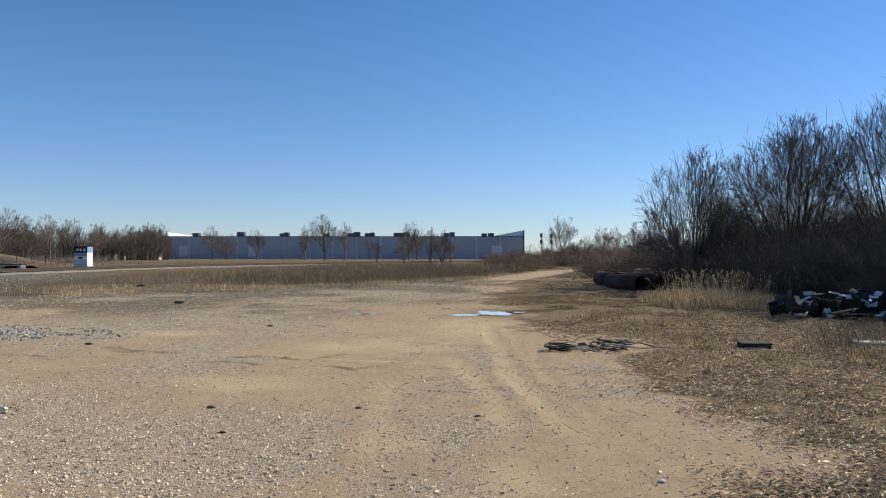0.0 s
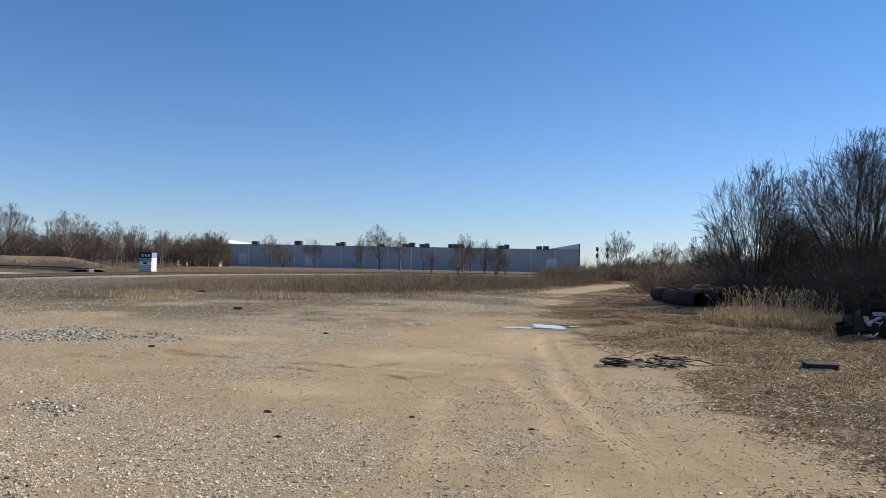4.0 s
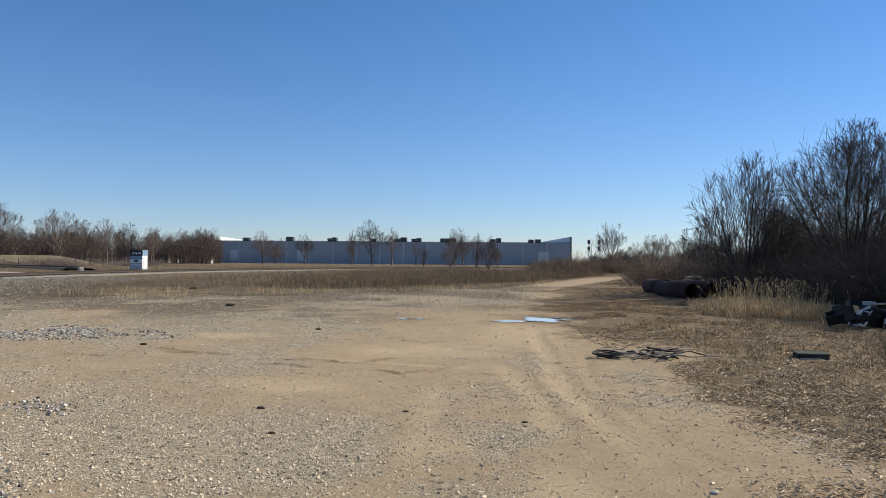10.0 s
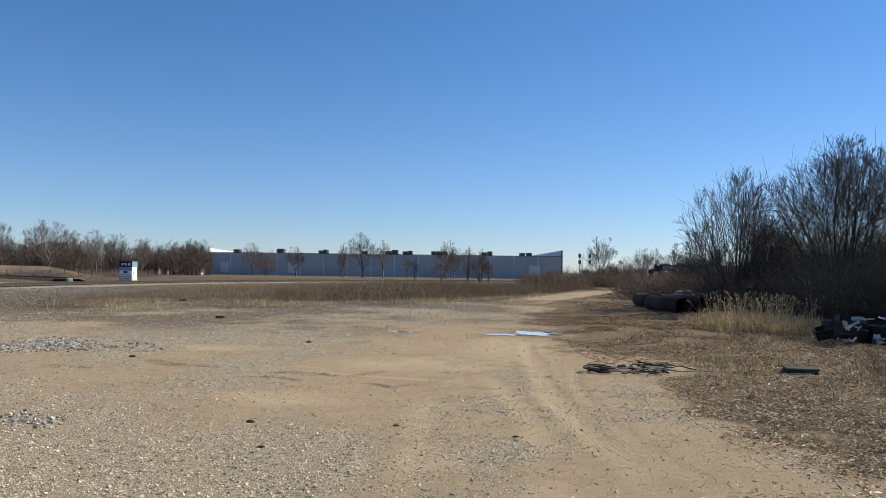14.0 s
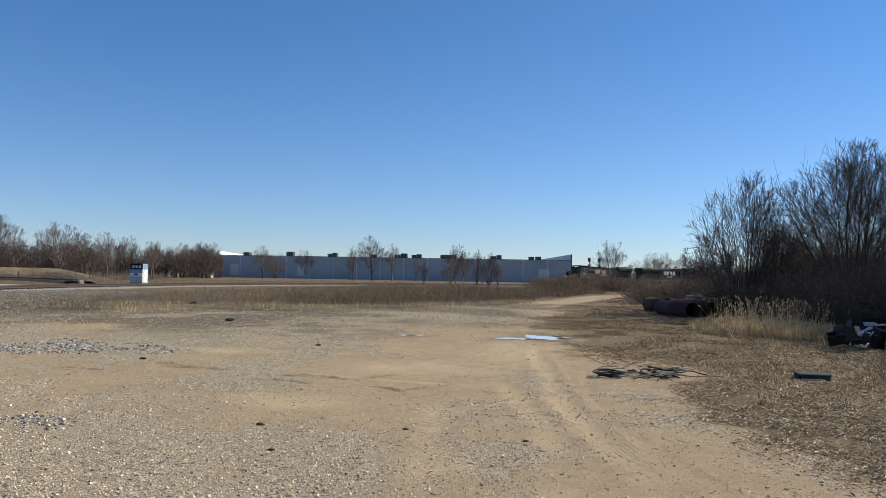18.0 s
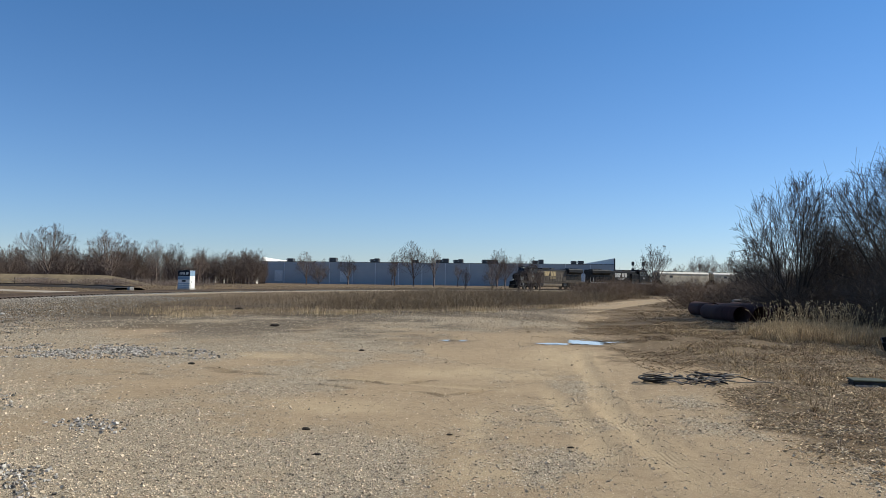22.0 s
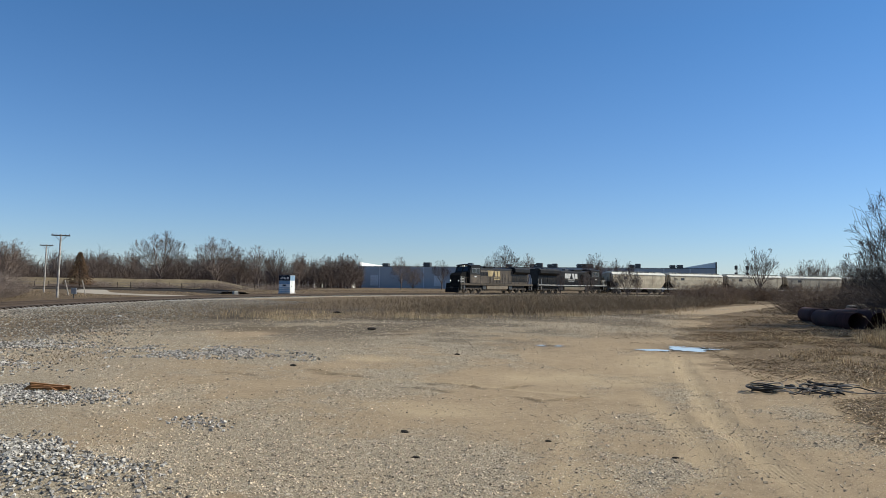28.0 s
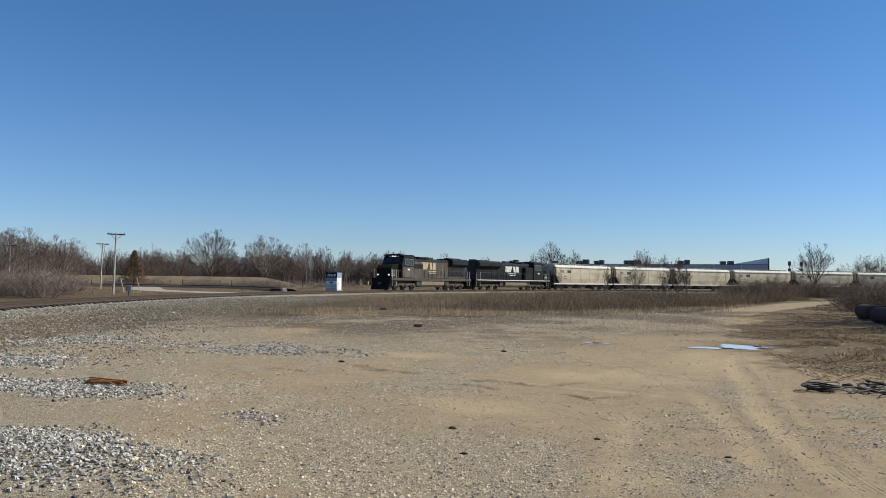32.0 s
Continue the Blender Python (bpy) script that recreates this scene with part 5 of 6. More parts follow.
def weeds(xy, height, seed):
    """Dead weeds: a leaning stem with a few side twigs, one thin triangle each."""
    r = np.random.RandomState(seed)
    n = len(xy)
    h = height * (0.4 + 0.8 * r.rand(n)) * (1 + 0.45 * lumps(xy[:, 0], xy[:, 1], 2.5, seed))
    p = np.stack([xy[:, 0], xy[:, 1], ground_height(xy[:, 0], xy[:, 1]) - 0.01], 1)
    d = np.concatenate([r.randn(n, 2) * 0.55, np.ones((n, 1))], 1)
    d /= np.linalg.norm(d, axis=1, keepdims=True)
    out = []

    def spike(o, e, ln, w):
        a = r.rand(len(o)) * 2 * np.pi
        s = np.stack([np.cos(a), np.sin(a), 0 * a], 1) * (w / 2)
        out.append(np.stack([o - s, o + s, o + e * ln[:, None]], 1))

    spike(p, d, h, 0.011)
    for _ in range(5):
        f = 0.25 + 0.7 * r.rand(n)
        e = d * 0.6 + r.randn(n, 3) * [0.6, 0.6, 0.35]
        e /= np.linalg.norm(e, axis=1, keepdims=True)
        spike(p + d * (h * f)[:, None], e, h * (0.15 + 0.3 * r.rand(n)), 0.009)
    v = np.concatenate(out).reshape(-1, 3)
    return v, np.arange(len(v)).reshape(-1, 3)


def tufts(xy, count, height, spread, width, seed):
    """Clumps of dry grass: blades that lean out of each place on all sides."""
    r = np.random.RandomState(seed)
    k = r.poisson(count, len(xy)) + 3
    c = np.repeat(xy, k, axis=0)
    big = np.repeat(0.55 + 0.8 * r.rand(len(xy)), k)
    n = len(c)
    a, f = r.rand(n) * 2 * np.pi, np.sqrt(r.rand(n))
    out = np.stack([np.cos(a), np.sin(a)], 1)
    foot = c + out * (f * spread * 0.35 * big)[:, None]
    h = height * big * (0.5 + 0.6 * r.rand(n)) * (1 - 0.45 * f)
    z0 = ground_height(foot[:, 0], foot[:, 1]) - 0.01
    p = np.stack([foot[:, 0], foot[:, 1], z0], 1)
    b = a + r.randn(n) * 0.7
    reach = np.stack([np.cos(b), np.sin(b)], 1) * (spread * big * (0.2 + 0.8 * f) * (0.4 + 0.9 * r.rand(n)))[:, None]
    mid = p + np.concatenate([reach * 0.4, (h * 0.75)[:, None]], 1)
    tip = p + np.concatenate([reach, (h * (1.0 - 0.35 * f))[:, None]], 1)
    s = np.stack([-np.sin(b), np.cos(b), 0 * b], 1) * (width * (0.5 + r.rand(n)))[:, None] / 2
    v = np.stack([p - s, p + s, mid + s * 0.8, mid - s * 0.8, tip], 1).reshape(-1, 3)
    i = (np.arange(n) * 5)[:, None]
    return v, np.concatenate([i + [[0, 1, 2]], i + [[0, 2, 3]], i + [[3, 2, 4]]], 1).reshape(-1, 3)


def scatter(n, x0, x1, y0, y1, keep, seed, clump=0.0):
    """Random places in a box, kept with the chance that keep(x, y) gives."""
    r = np.random.RandomState(seed)
    x, y = x0 + (x1 - x0) * r.rand(n), y0 + (y1 - y0) * r.rand(n)
    k = r.rand(n) < keep(x, y)
    return np.stack([x[k], y[k]], 1)


def right_turf(x, y):
    return smooth(0.0, 1.6, x - turf_edge(y) + 0.5 * lumps(x, y, 1.6, 11))


def stuff(name, vf, material, label, category):
    return tagged(new(name, np_mesh(name, *vf, [material])), label, category, kind="stuff")


def build_grass():
    r = np.random.RandomState(3)
    # short straw-coloured turf right of the yard, thin near the eye
    clear = lambda x, y: (np.hypot((x - 2.6) / 1.1, (y - 13.0) / 0.8) > 1) * (np.hypot((x - 5.25) / 0.5, (y - 12.5) / 0.6) > 1)
    tall = lambda x, y: right_turf(x, y) * clear(x, y) * (0.12 + 0.88 * smooth(8.5, 12, y)) * smooth(-0.35, 0.35, lumps(x, y, 1.3, 21) + 0.5 * lumps(x, y, 0.4, 45))
    xy = scatter(14000, 2, 15, 5, 30, tall, 31)
    stuff("straw_tufts", tufts(xy[::2], 16, 0.15, 0.15, 0.007, 36), M_STRAW, "pale straw tufts in the brown grass", "grass")
    stuff("dry_grass", tufts(xy[1::2], 16, 0.13, 0.17, 0.007, 32), M_BROWNGRASS, "short dry straw-coloured grass at the yard's edge", "grass")
    xy = scatter(9000, 3, 22, 28, 80, lambda x, y: right_turf(x, y) * smooth(-0.3, 0.3, lumps(x, y, 2, 28) + 0.4 * lumps(x, y, 0.7, 48)), 29)
    stuff("rough_grass", tufts(xy, 10, 0.13, 0.25, 0.016, 30), M_BROWNGRASS, "rough dry grass beside the lane", "grass")
    # tall pale grass and seed heads before the pipes
    reed = lambda x, y: np.exp(-(((x - 8.9 - 0.15 * (y - 25)) / 1.7) ** 2 + ((y - 25.0) / 3.2) ** 2) ** 2)
    xy = scatter(5200, 5.5, 14, 19, 32, reed, 33)
    stuff("tall_dry_grass", tufts(xy, 16, 0.55, 0.42, 0.010, 34), M_STRAW, "tall pale dry grass in front of the pipes", "grass")
    heads = xy[(xy[:, 0] > 7.2) & (r.rand(len(xy)) < 0.5)]
    z0 = ground_height(heads[:, 0], heads[:, 1])
    hh = 0.45 + 0.62 * r.rand(len(heads))
    dx = r.randn(len(heads), 2) * 0.20
    segs = np.concatenate([np.stack([heads[:, 0], heads[:, 1], z0, heads[:, 0] + dx[:, 0], heads[:, 1] + dx[:, 1], z0 + hh, 0 * hh + 0.0025, 0 * hh + 0.002], 1),
                           np.stack([heads[:, 0] + dx[:, 0], heads[:, 1] + dx[:, 1], z0 + hh, heads[:, 0] + dx[:, 0] * 1.18, heads[:, 1] + dx[:, 1] * 1.18, z0 + hh + 0.06 * (2 * r.rand(len(heads)) - 0.5), 0 * hh + 0.013, 0 * hh + 0.006], 1)])
    stuff("seed_heads", tubes(segs, 4), M_SEED, "pale fluffy seed heads over the dry grass", "grass")
    # brown stalky weeds at the right, near the eye
    stalk = lambda x, y: smooth(4.6, 6.2, x - 0.08 * y) * smooth(16, 12, y) * (0.3 + 0.7 * (lumps(x, y, 1.0, 22) > 0))
    xy = scatter(9000, 4.5, 12, 8.0, 16, stalk, 35)
    stuff("weed_stalks", weeds(xy, 0.42, 36), M_WEED, "thin brown weed stalks", "weeds")
    # the belt of brown weeds between yard and railway
    belt = lambda x, y: smooth(-0.5, 6.5, y - far_edge(x) + 4.0 * lumps(x, y, 3, 23)) * smooth(5.0, 9.0, track_distance(x, y)) * (0.06 + 0.94 * smooth(-16, -8, x)) * (1 - 0.97 * (np.abs(x - np.interp(y, [40, 47, 60, 75, 90, 120], [1.5, 2.7, 6.6, 10.9, 17, 33])) < 1.9)) * (0.5 + 0.5 * (lumps(x, y, 2.4, 24) > -0.3))
    xy = scatter(270000, -24, 34, 33, 92, belt, 37)
    stuff("brown_weeds", weeds(xy, 0.85, 38), M_WEED, "belt of tall dead brown weeds", "weeds")
    fringe = lambda x, y: (0.25 + 0.75 * (lumps(x, y, 1.7, 27) > -0.05)) * np.exp(-((y - far_edge(x) + 1.2 + 3.0 * lumps(x, y, 3, 23)) / 2.6) ** 2) * smooth(-22, -15, x) * smooth(8, 2, x)
    xy = scatter(150000, -24, 12, 27, 75, fringe, 39)
    stuff("pale_grass_fringe", blades(xy, 0.24, 0.012, 0.6, 40, 0.6), M_STRAW, "pale dry grass along the foot of the weeds", "grass")
    bank = lambda x, y: smooth(3.2, 6, track_distance(x, y)) * smooth(12.5, 9.5, track_distance(x, y)) * (0.25 + 0.75 * (lumps(x, y, 1.5, 25) > 0.05))
    xy = scatter(120000, -30, -8, 12, 50, bank, 41)
    stuff("bank_grass", blades(xy, 0.06, 0.014, 1.5, 42), M_BROWNGRASS, "sparse dry grass on the railway's gravel bank", "grass")
    beyond = lambda x, y: smooth(-3.5, -6, track_distance(x, y)) * (np.abs(x - np.interp(y, [70, 78, 82, 92, 112, 150], [-43, -52, -62, -74, -90, -120])) > 9) * (0.3 + 0.7 * (lumps(x, y, 4, 26) > -0.1))
    xy = scatter(60000, -90, 5, 30, 190, beyond, 43)
    stuff("field_grass", blades(xy, 0.20, 0.04, 0.9, 44, 0.5), M_BROWNGRASS, "pale rough grass beyond the railway", "grass")


def build_litter():
    r = np.random.RandomState(6)
    keep = lambda x, y: smooth(-0.35, 0.6, x - turf_edge(y) + 0.6 * lumps(x, y, 1.6, 11) + 0.35 * lumps(x, y, 0.5, 12)) * (0.25 + 0.75 * (lumps(x, y, 0.7, 52) > -0.2))
    straw = []

    def flakes(xy, big):
        n = len(xy)
        a, tilt = r.rand(n) * 2 * np.pi, r.randn(n) * 0.3
        ln, wd = big * (0.011 + 0.042 * r.rand(n) ** 2), big * (0.004 + 0.008 * r.rand(n))
        p = np.stack([xy[:, 0], xy[:, 1], ground_height(xy[:, 0], xy[:, 1]) + 0.008 + 0.022 * r.rand(n)], 1)
        u = np.stack([np.cos(a), np.sin(a), tilt], 1) * ln[:, None]
        w = np.stack([-np.sin(a), np.cos(a), r.randn(n) * 0.2], 1) * wd[:, None]
        lift = np.zeros((n, 3))
        lift[:, 2] = 0.006
        v = np.stack([p - u, p - w + lift, p + u, p + w + lift], 1).reshape(-1, 3)
        b = (np.arange(n) * 4)[:, None]
        f = np.concatenate([b + [[0, 1, 2]], b + [[0, 2, 3]]], 1).reshape(-1, 3)
        return v, f

    for k, (box_of, count) in enumerate((((2.0, 11.0, 14.0, 33.0), 60000), ((-0.5, 12.0, 22.0, 48.0), 50000))):
        xy = scatter(count, *box_of, lambda x, y: (0.15 + 0.85 * smooth(-2.2, 0.8, x - turf_edge(y))) * smooth(-0.5, 0.3, lumps(x, y, 0.9, 54)), 55 + k)
        straw.append(flakes(xy, 1.25))
    v, f = straw[0]
    stuff("straw_litter", (np.concatenate([v, straw[1][0]]), np.concatenate([f, straw[1][1] + len(v)])), M_BROWNGRASS, "broken straw and twigs lying in brown dirt", "litter")
    v, f = flakes(scatter(160000, 1.2, 10.5, 4, 18, keep, 53), 1.0)
    stuff("leaf_litter", (v, f), M_LEAF, "dead leaves and husks strewn over the turf", "leaf litter")


def rocks(xy, size, seed, sink=0.3):
    """Angular stones: uneven six-sided blocks turned anyhow, twelve triangles each."""
    r = np.random.RandomState(seed)
    n = len(xy)
    s = size if np.ndim(size) else np.full(n, size)
    c = np.array([[x, y, z] for z in (-1, 1) for y in (-1, 1) for x in (-1, 1)], float)
    v = c[None] * (0.38 + 0.72 * r.rand(n, 1, 3)) * (0.72 + 0.4 * r.rand(n, 8, 1)) + r.randn(n, 8, 3) * 0.10
    k = r.randn(n, 4)
    k /= np.linalg.norm(k, axis=1, keepdims=True)
    w, i, j, l = k.T
    m = np.stack([1 - 2 * (j * j + l * l), 2 * (i * j - l * w), 2 * (i * l + j * w), 2 * (i * j + l * w), 1 - 2 * (i * i + l * l), 2 * (j * l - i * w),
                  2 * (i * l - j * w), 2 * (j * l + i * w), 1 - 2 * (i * i + j * j)], 1).reshape(n, 3, 3)
    v = np.einsum("nab,nvb->nva", m, v) * s[:, None, None] * 0.42
    v[:, :, 2] *= 0.8
    z = ground_height(xy[:, 0], xy[:, 1]) + s * (0.5 - sink) * 0.6
    v += np.stack([xy[:, 0], xy[:, 1], z], 1)[:, None]
    f = np.array([[0, 2, 3, 1], [4, 5, 7, 6], [0, 1, 5, 4], [2, 6, 7, 3], [0, 4, 6, 2], [1, 3, 7, 5]])
    f = (np.arange(n) * 8)[:, None, None] + f[None]
    return v.reshape(-1, 3), f.reshape(-1, 4)


def build_stones():
    r = np.random.RandomState(7)
    def keep(x, y):
        g, turf = masks(x, y)[:2]
        return (0.11 + 0.89 * np.clip(g, 0, 1)) * (1 - 0.8 * turf) * np.clip(6.5 / np.hypot(x, y), 0.08, 1.0) ** 1.15
    near = lambda x, y: keep(x, y) * (np.abs(x) < 0.75 * y + 0.5)
    xy = np.concatenate([scatter(150000, -8.5, 6, 3.8, 11, near, 61), scatter(230000, -16, 6, 11, 47, keep, 68)])
    size = (0.008 + 0.010 * r.rand(len(xy)) + 0.022 * r.rand(len(xy)) ** 9) * (1 + 0.045 * np.maximum(np.hypot(xy[:, 0], xy[:, 1]) - 8, 0))
    stuff("gravel", rocks(xy, size, 62), M_STONE, "pale crushed gravel strewn over the dirt", "gravel")
    heap = lambda x, y: 0.95 * np.clip(1.9 * heaps(x, y) + 0.35 * lumps(x, y, 0.5, 69) - 0.35, 0, 1) * np.clip(8 / np.hypot(x, y), 0.3, 1)
    xy = scatter(240000, -18, -2.5, 3.6, 19, heap, 64)
    stuff("ballast_stones", rocks(xy, (0.020 + 0.026 * r.rand(len(xy))) * (1 + 0.04 * np.maximum(np.hypot(xy[:, 0], xy[:, 1]) - 8, 0)), 65, 0.12), M_BALLAST, "loose heap of grey angular ballast stones", "stones")
    slope = lambda x, y: np.maximum(smooth(5.5, 2.0, np.abs(track_distance(x, y))), 0.4 * smooth(12, 8, np.abs(track_distance(x, y))) * (x > -36)) * (np.abs(track_distance(x, y)) > 1.4)
    xy = scatter(95000, -34, -12, 12, 62, slope, 66)
    stuff("track_ballast", rocks(xy, 0.042 + 0.035 * r.rand(len(xy)), 67, 0.2), M_SHOULDER, "grey ballast stones on the railway's shoulder", "stones")


M_SHOULDER = mat("weathered_ballast", (0.34, 0.305, 0.25), 0.9, color2=(0.20, 0.175, 0.145), scale=9, island=0.6)
M_SEED = mat("seed_head", (0.55, 0.43, 0.26), 0.9, color2=(0.40, 0.30, 0.17), scale=2, island=0.4)
build_grass()
build_litter()
build_stones()


# ---- things in and round the yard ----
def ground_z(x, y):
    return float(ground_height(np.array([float(x)]), np.array([float(y)]))[0])


def build_pipes():
    def pipe(x, y, z, yaw, length, r, label):
        P = thing("steel_pipe", label, "pipe", "heap of pipes", m=pose(x, y, z, 0, 0, yaw))
        n, ring = 28, []
        bm = bmesh.new()
        for px, rr in ((0, r), (length, r), (length, r - 0.02), (0, r - 0.02)):
            ring.append([bm.verts.new((px, math.cos(2 * math.pi * k / n) * rr, r + math.sin(2 * math.pi * k / n) * rr)) for k in range(n)])
        for a, b in ((0, 1), (1, 2), (2, 3), (3, 0)):
            for k in range(n):
                bm.faces.new((ring[a][k], ring[a][(k + 1) % n], ring[b][(k + 1) % n], ring[b][k]))
        part("shell", bm, M_PIPE, P, shade=True)
        bm = bmesh.new()
        bmesh.ops.create_cone(bm, cap_ends=False, segments=n, radius1=r + 0.012, radius2=r + 0.012, depth=0.05, matrix=Matrix.Translation((length * 0.5, 0, r)) @ Euler((0, math.pi / 2, 0)).to_matrix().to_4x4())
        part("weld_seam", bm, M_PIPE, P)

    lab = "rusty red steel pipe lying in dry grass, tree shade put into its dark colour"
    for x, y, ln, yaw in ((8.75, 33.0, 4.2, 96), (9.85, 34.0, 6.0, 94), (11.0, 35.2, 6.5, 93), (12.1, 36.6, 6.5, 92), (9.0, 38.8, 3.2, 95)):
        pipe(x, y, ground_z(x, y) - 0.03, yaw, ln, 0.37, lab)
    pipe(13.5, 37.6, ground_z(13.5, 37.6) - 0.02, 95, 7.5, 0.47, "wide rusty steel pipe beside the others, tree shade put into its dark colour")


def hose(points, r, name, label, material, category="hose", group=""):
    """A bent tube along a smooth line through the points."""
    cu = bpy.data.curves.new(name, "CURVE")
    cu.dimensions, cu.bevel_depth, cu.bevel_resolution, cu.resolution_u = "3D", r, 2, 6
    sp = cu.splines.new("BEZIER")
    sp.bezier_points.add(len(points) - 1)
    for b, p in zip(sp.bezier_points, points):
        b.co, b.handle_left_type, b.handle_right_type = p, "AUTO", "AUTO"
    ob = new(name, cu)
    me = bpy.data.meshes.new_from_object(ob)
    bpy.data.objects.remove(ob)
    me.materials.clear()
    me.materials.append(material)
    me.polygons.foreach_set("use_smooth", np.full(len(me.polygons), True, dtype=bool))
    return tagged(new(name, me), label, category, group)


def build_debris():
    rnd = random.Random(21)
    # a coil of black hose and a tangle of hoses and sticks
    for k in range(5):
        cx, cy, rr = 1.98 + rnd.uniform(-0.06, 0.06), 12.75 + rnd.uniform(-0.05, 0.05), 0.09 + 0.022 * k
        pts = [(cx + math.cos(a) * rr * 1.5, cy + math.sin(a) * rr * 1.2, 0.015 + 0.018 * k + 0.015 * math.sin(a * 2 + k)) for a in [i * 0.62 for i in range(11)]]
        hose(pts, 0.012, "hose", "black rubber hose coiled on the dirt", M_BLACKPLASTIC, group="heap of hoses")
    for k in range(12):
        x0, y0 = rnd.uniform(2.1, 3.0), rnd.uniform(12.6, 13.5)
        a = rnd.uniform(-0.5, 0.5)
        pts, px, py = [], x0, y0
        for i in range(6):
            z = ground_z(px, py)
            pts.append((px, py, z + 0.02 + 0.06 * math.sin(math.pi * i / 5) * rnd.uniform(0.4, 1.1)))
            a += rnd.uniform(-1.6, 1.6)
            px, py = px + math.cos(a) * 0.14, py + math.sin(a) * 0.2
        hose(pts, rnd.uniform(0.009, 0.016), "hose", "tangled old black hose among dry grass", M_BLACKPLASTIC if k % 5 else M_GREYHOSE, group="heap of hoses")
    for k in range(34):
        x0, y0, a, ln = rnd.uniform(1.8, 3.2), rnd.uniform(12.4, 13.7), rnd.uniform(-1.3, 1.3), rnd.uniform(0.25, 0.65)
        pts = [(x0 + math.cos(a) * ln * f + rnd.uniform(-0.03, 0.03), y0 + math.sin(a) * ln * f, ground_z(x0, y0) + 0.015 + rnd.uniform(0, 0.05)) for f in (0, 0.35, 0.7, 1.0)]
        hose(pts, rnd.uniform(0.004, 0.010), "stick", "bare weathered stick on the ground", M_TWIG if k % 2 else M_GREYHOSE, "stick", "heap of hoses")
    # a low box lid half sunk in the grass
    z = ground_z(5.27, 12.6)
    B = thing("utility_box", "low dark ground box with green lid in dry grass", "utility box", m=pose(5.25, 12.7, z - 0.03, 0, 0, -8))
    part("body", box(-0.24, 0.24, -0.185, 0.185, -0.05, 0.10, 0.015), M_BLACKPLASTIC, B)
    part("lid", box(-0.255, 0.255, -0.2, 0.2, 0.10, 0.125, 0.012), M_GREENLID, B, "dull green lid")
    part("skirt", box(-0.22, 0.1, -0.235, -0.205, 0.0, 0.05), M_CONCRETE, B)
    S = thing("concrete_slab", "flat pale concrete slab in the weeds", "slab", m=pose(7.4, 12.9, ground_z(7.4, 12.9), 0, 2, 5))
    part("slab", box(-0.4, 0.4, -0.2, 0.2, 0.0, 0.05, 0.015), M_CONCRETE, S)
    # the dump: broken dark panels, tubs and pale sheets
    for k in range(24):
        x, y = 8.5 + (k % 12) * 0.27 + rnd.uniform(-0.2, 0.2), 18.4 + (k // 12) * 0.7 + rnd.uniform(-0.4, 0.4)
        w, d, h = rnd.uniform(0.28, 0.55), rnd.uniform(0.25, 0.5), rnd.uniform(0.2, 0.48)
        T = thing("broken_tub", "broken black plastic tub in a rubbish heap", "rubbish", "rubbish heap", m=pose(x, y, ground_z(x, y) + rnd.uniform(0, 0.32), rnd.uniform(-18, 18), rnd.uniform(-18, 18), rnd.uniform(0, 360)))
        part("base", box(-w / 2, w / 2, -d / 2, d / 2, 0, 0.03), M_BLACKPLASTIC, T)
        for a, b, c, e in ((-w / 2, w / 2, -d / 2, -d / 2 + 0.03), (-w / 2, w / 2, d / 2 - 0.03, d / 2), (-w / 2, -w / 2 + 0.03, -d / 2, d / 2), (w / 2 - 0.03, w / 2, -d / 2, d / 2)):
            part("side", box(a, b, c, e, 0.03, h), M_BLACKPLASTIC, T)
    for k in range(36):
        x, y = 8.4 + rnd.uniform(0, 2.6), 17.6 + rnd.uniform(0, 1.1)
        w, d = rnd.uniform(0.08, 0.32), rnd.uniform(0.04, 0.13)
        bm = bmesh.new()
        bmesh.ops.create_grid(bm, x_segments=6, y_segments=4, size=0.5, matrix=Matrix.Diagonal((w, d, 1, 1)))
        for v in bm.verts:
            v.co.z = 0.05 * noise.noise(Vector((v.co.x * 6 + k, v.co.y * 6, k)))
        bmesh.ops.solidify(bm, geom=bm.faces[:], thickness=0.012)
        T = thing("crumpled_sheet", "crumpled white plastic sheet on a rubbish heap, shade put into its bluish colour", "rubbish", "rubbish heap", m=pose(x, y, ground_z(x, y) + rnd.uniform(0.1, 0.75), rnd.uniform(25, 80), rnd.uniform(-20, 20), rnd.uniform(0, 360)))
        part("sheet", bm, M_SHEET, T)
    for k in range(4):
        x, y = 8.3 + rnd.uniform(0, 2.0), 17.6 + rnd.uniform(0, 0.9)
        T = thing("plank", "dark weathered plank lying on rubbish", "plank", "rubbish heap", m=pose(x, y, ground_z(x, y) + 0.08 + 0.05 * k, rnd.uniform(-8, 8), rnd.uniform(-8, 8), rnd.uniform(-30, 30)))
        part("board", box(-0.45, 0.45, -0.06, 0.06, 0, 0.03, 0.005), M_TIE, T)
    bm = bmesh.new()
    bmesh.ops.create_icosphere(bm, subdivisions=3, radius=0.5)
    for v in bm.verts:
        v.co *= 1 + 0.35 * noise.noise(v.co * 3.5)
        v.co = Vector((v.co.x * 1.0, v.co.y * 0.6, max(v.co.z * 0.3, -0.1)))
    T = thing("tarpaulin_heap", "crumpled grey tarpaulin heaped behind the pipes", "tarpaulin", m=pose(11.6, 43.6, 0.75))
    part("tarpaulin", bm, M_GREYHOSE, T)
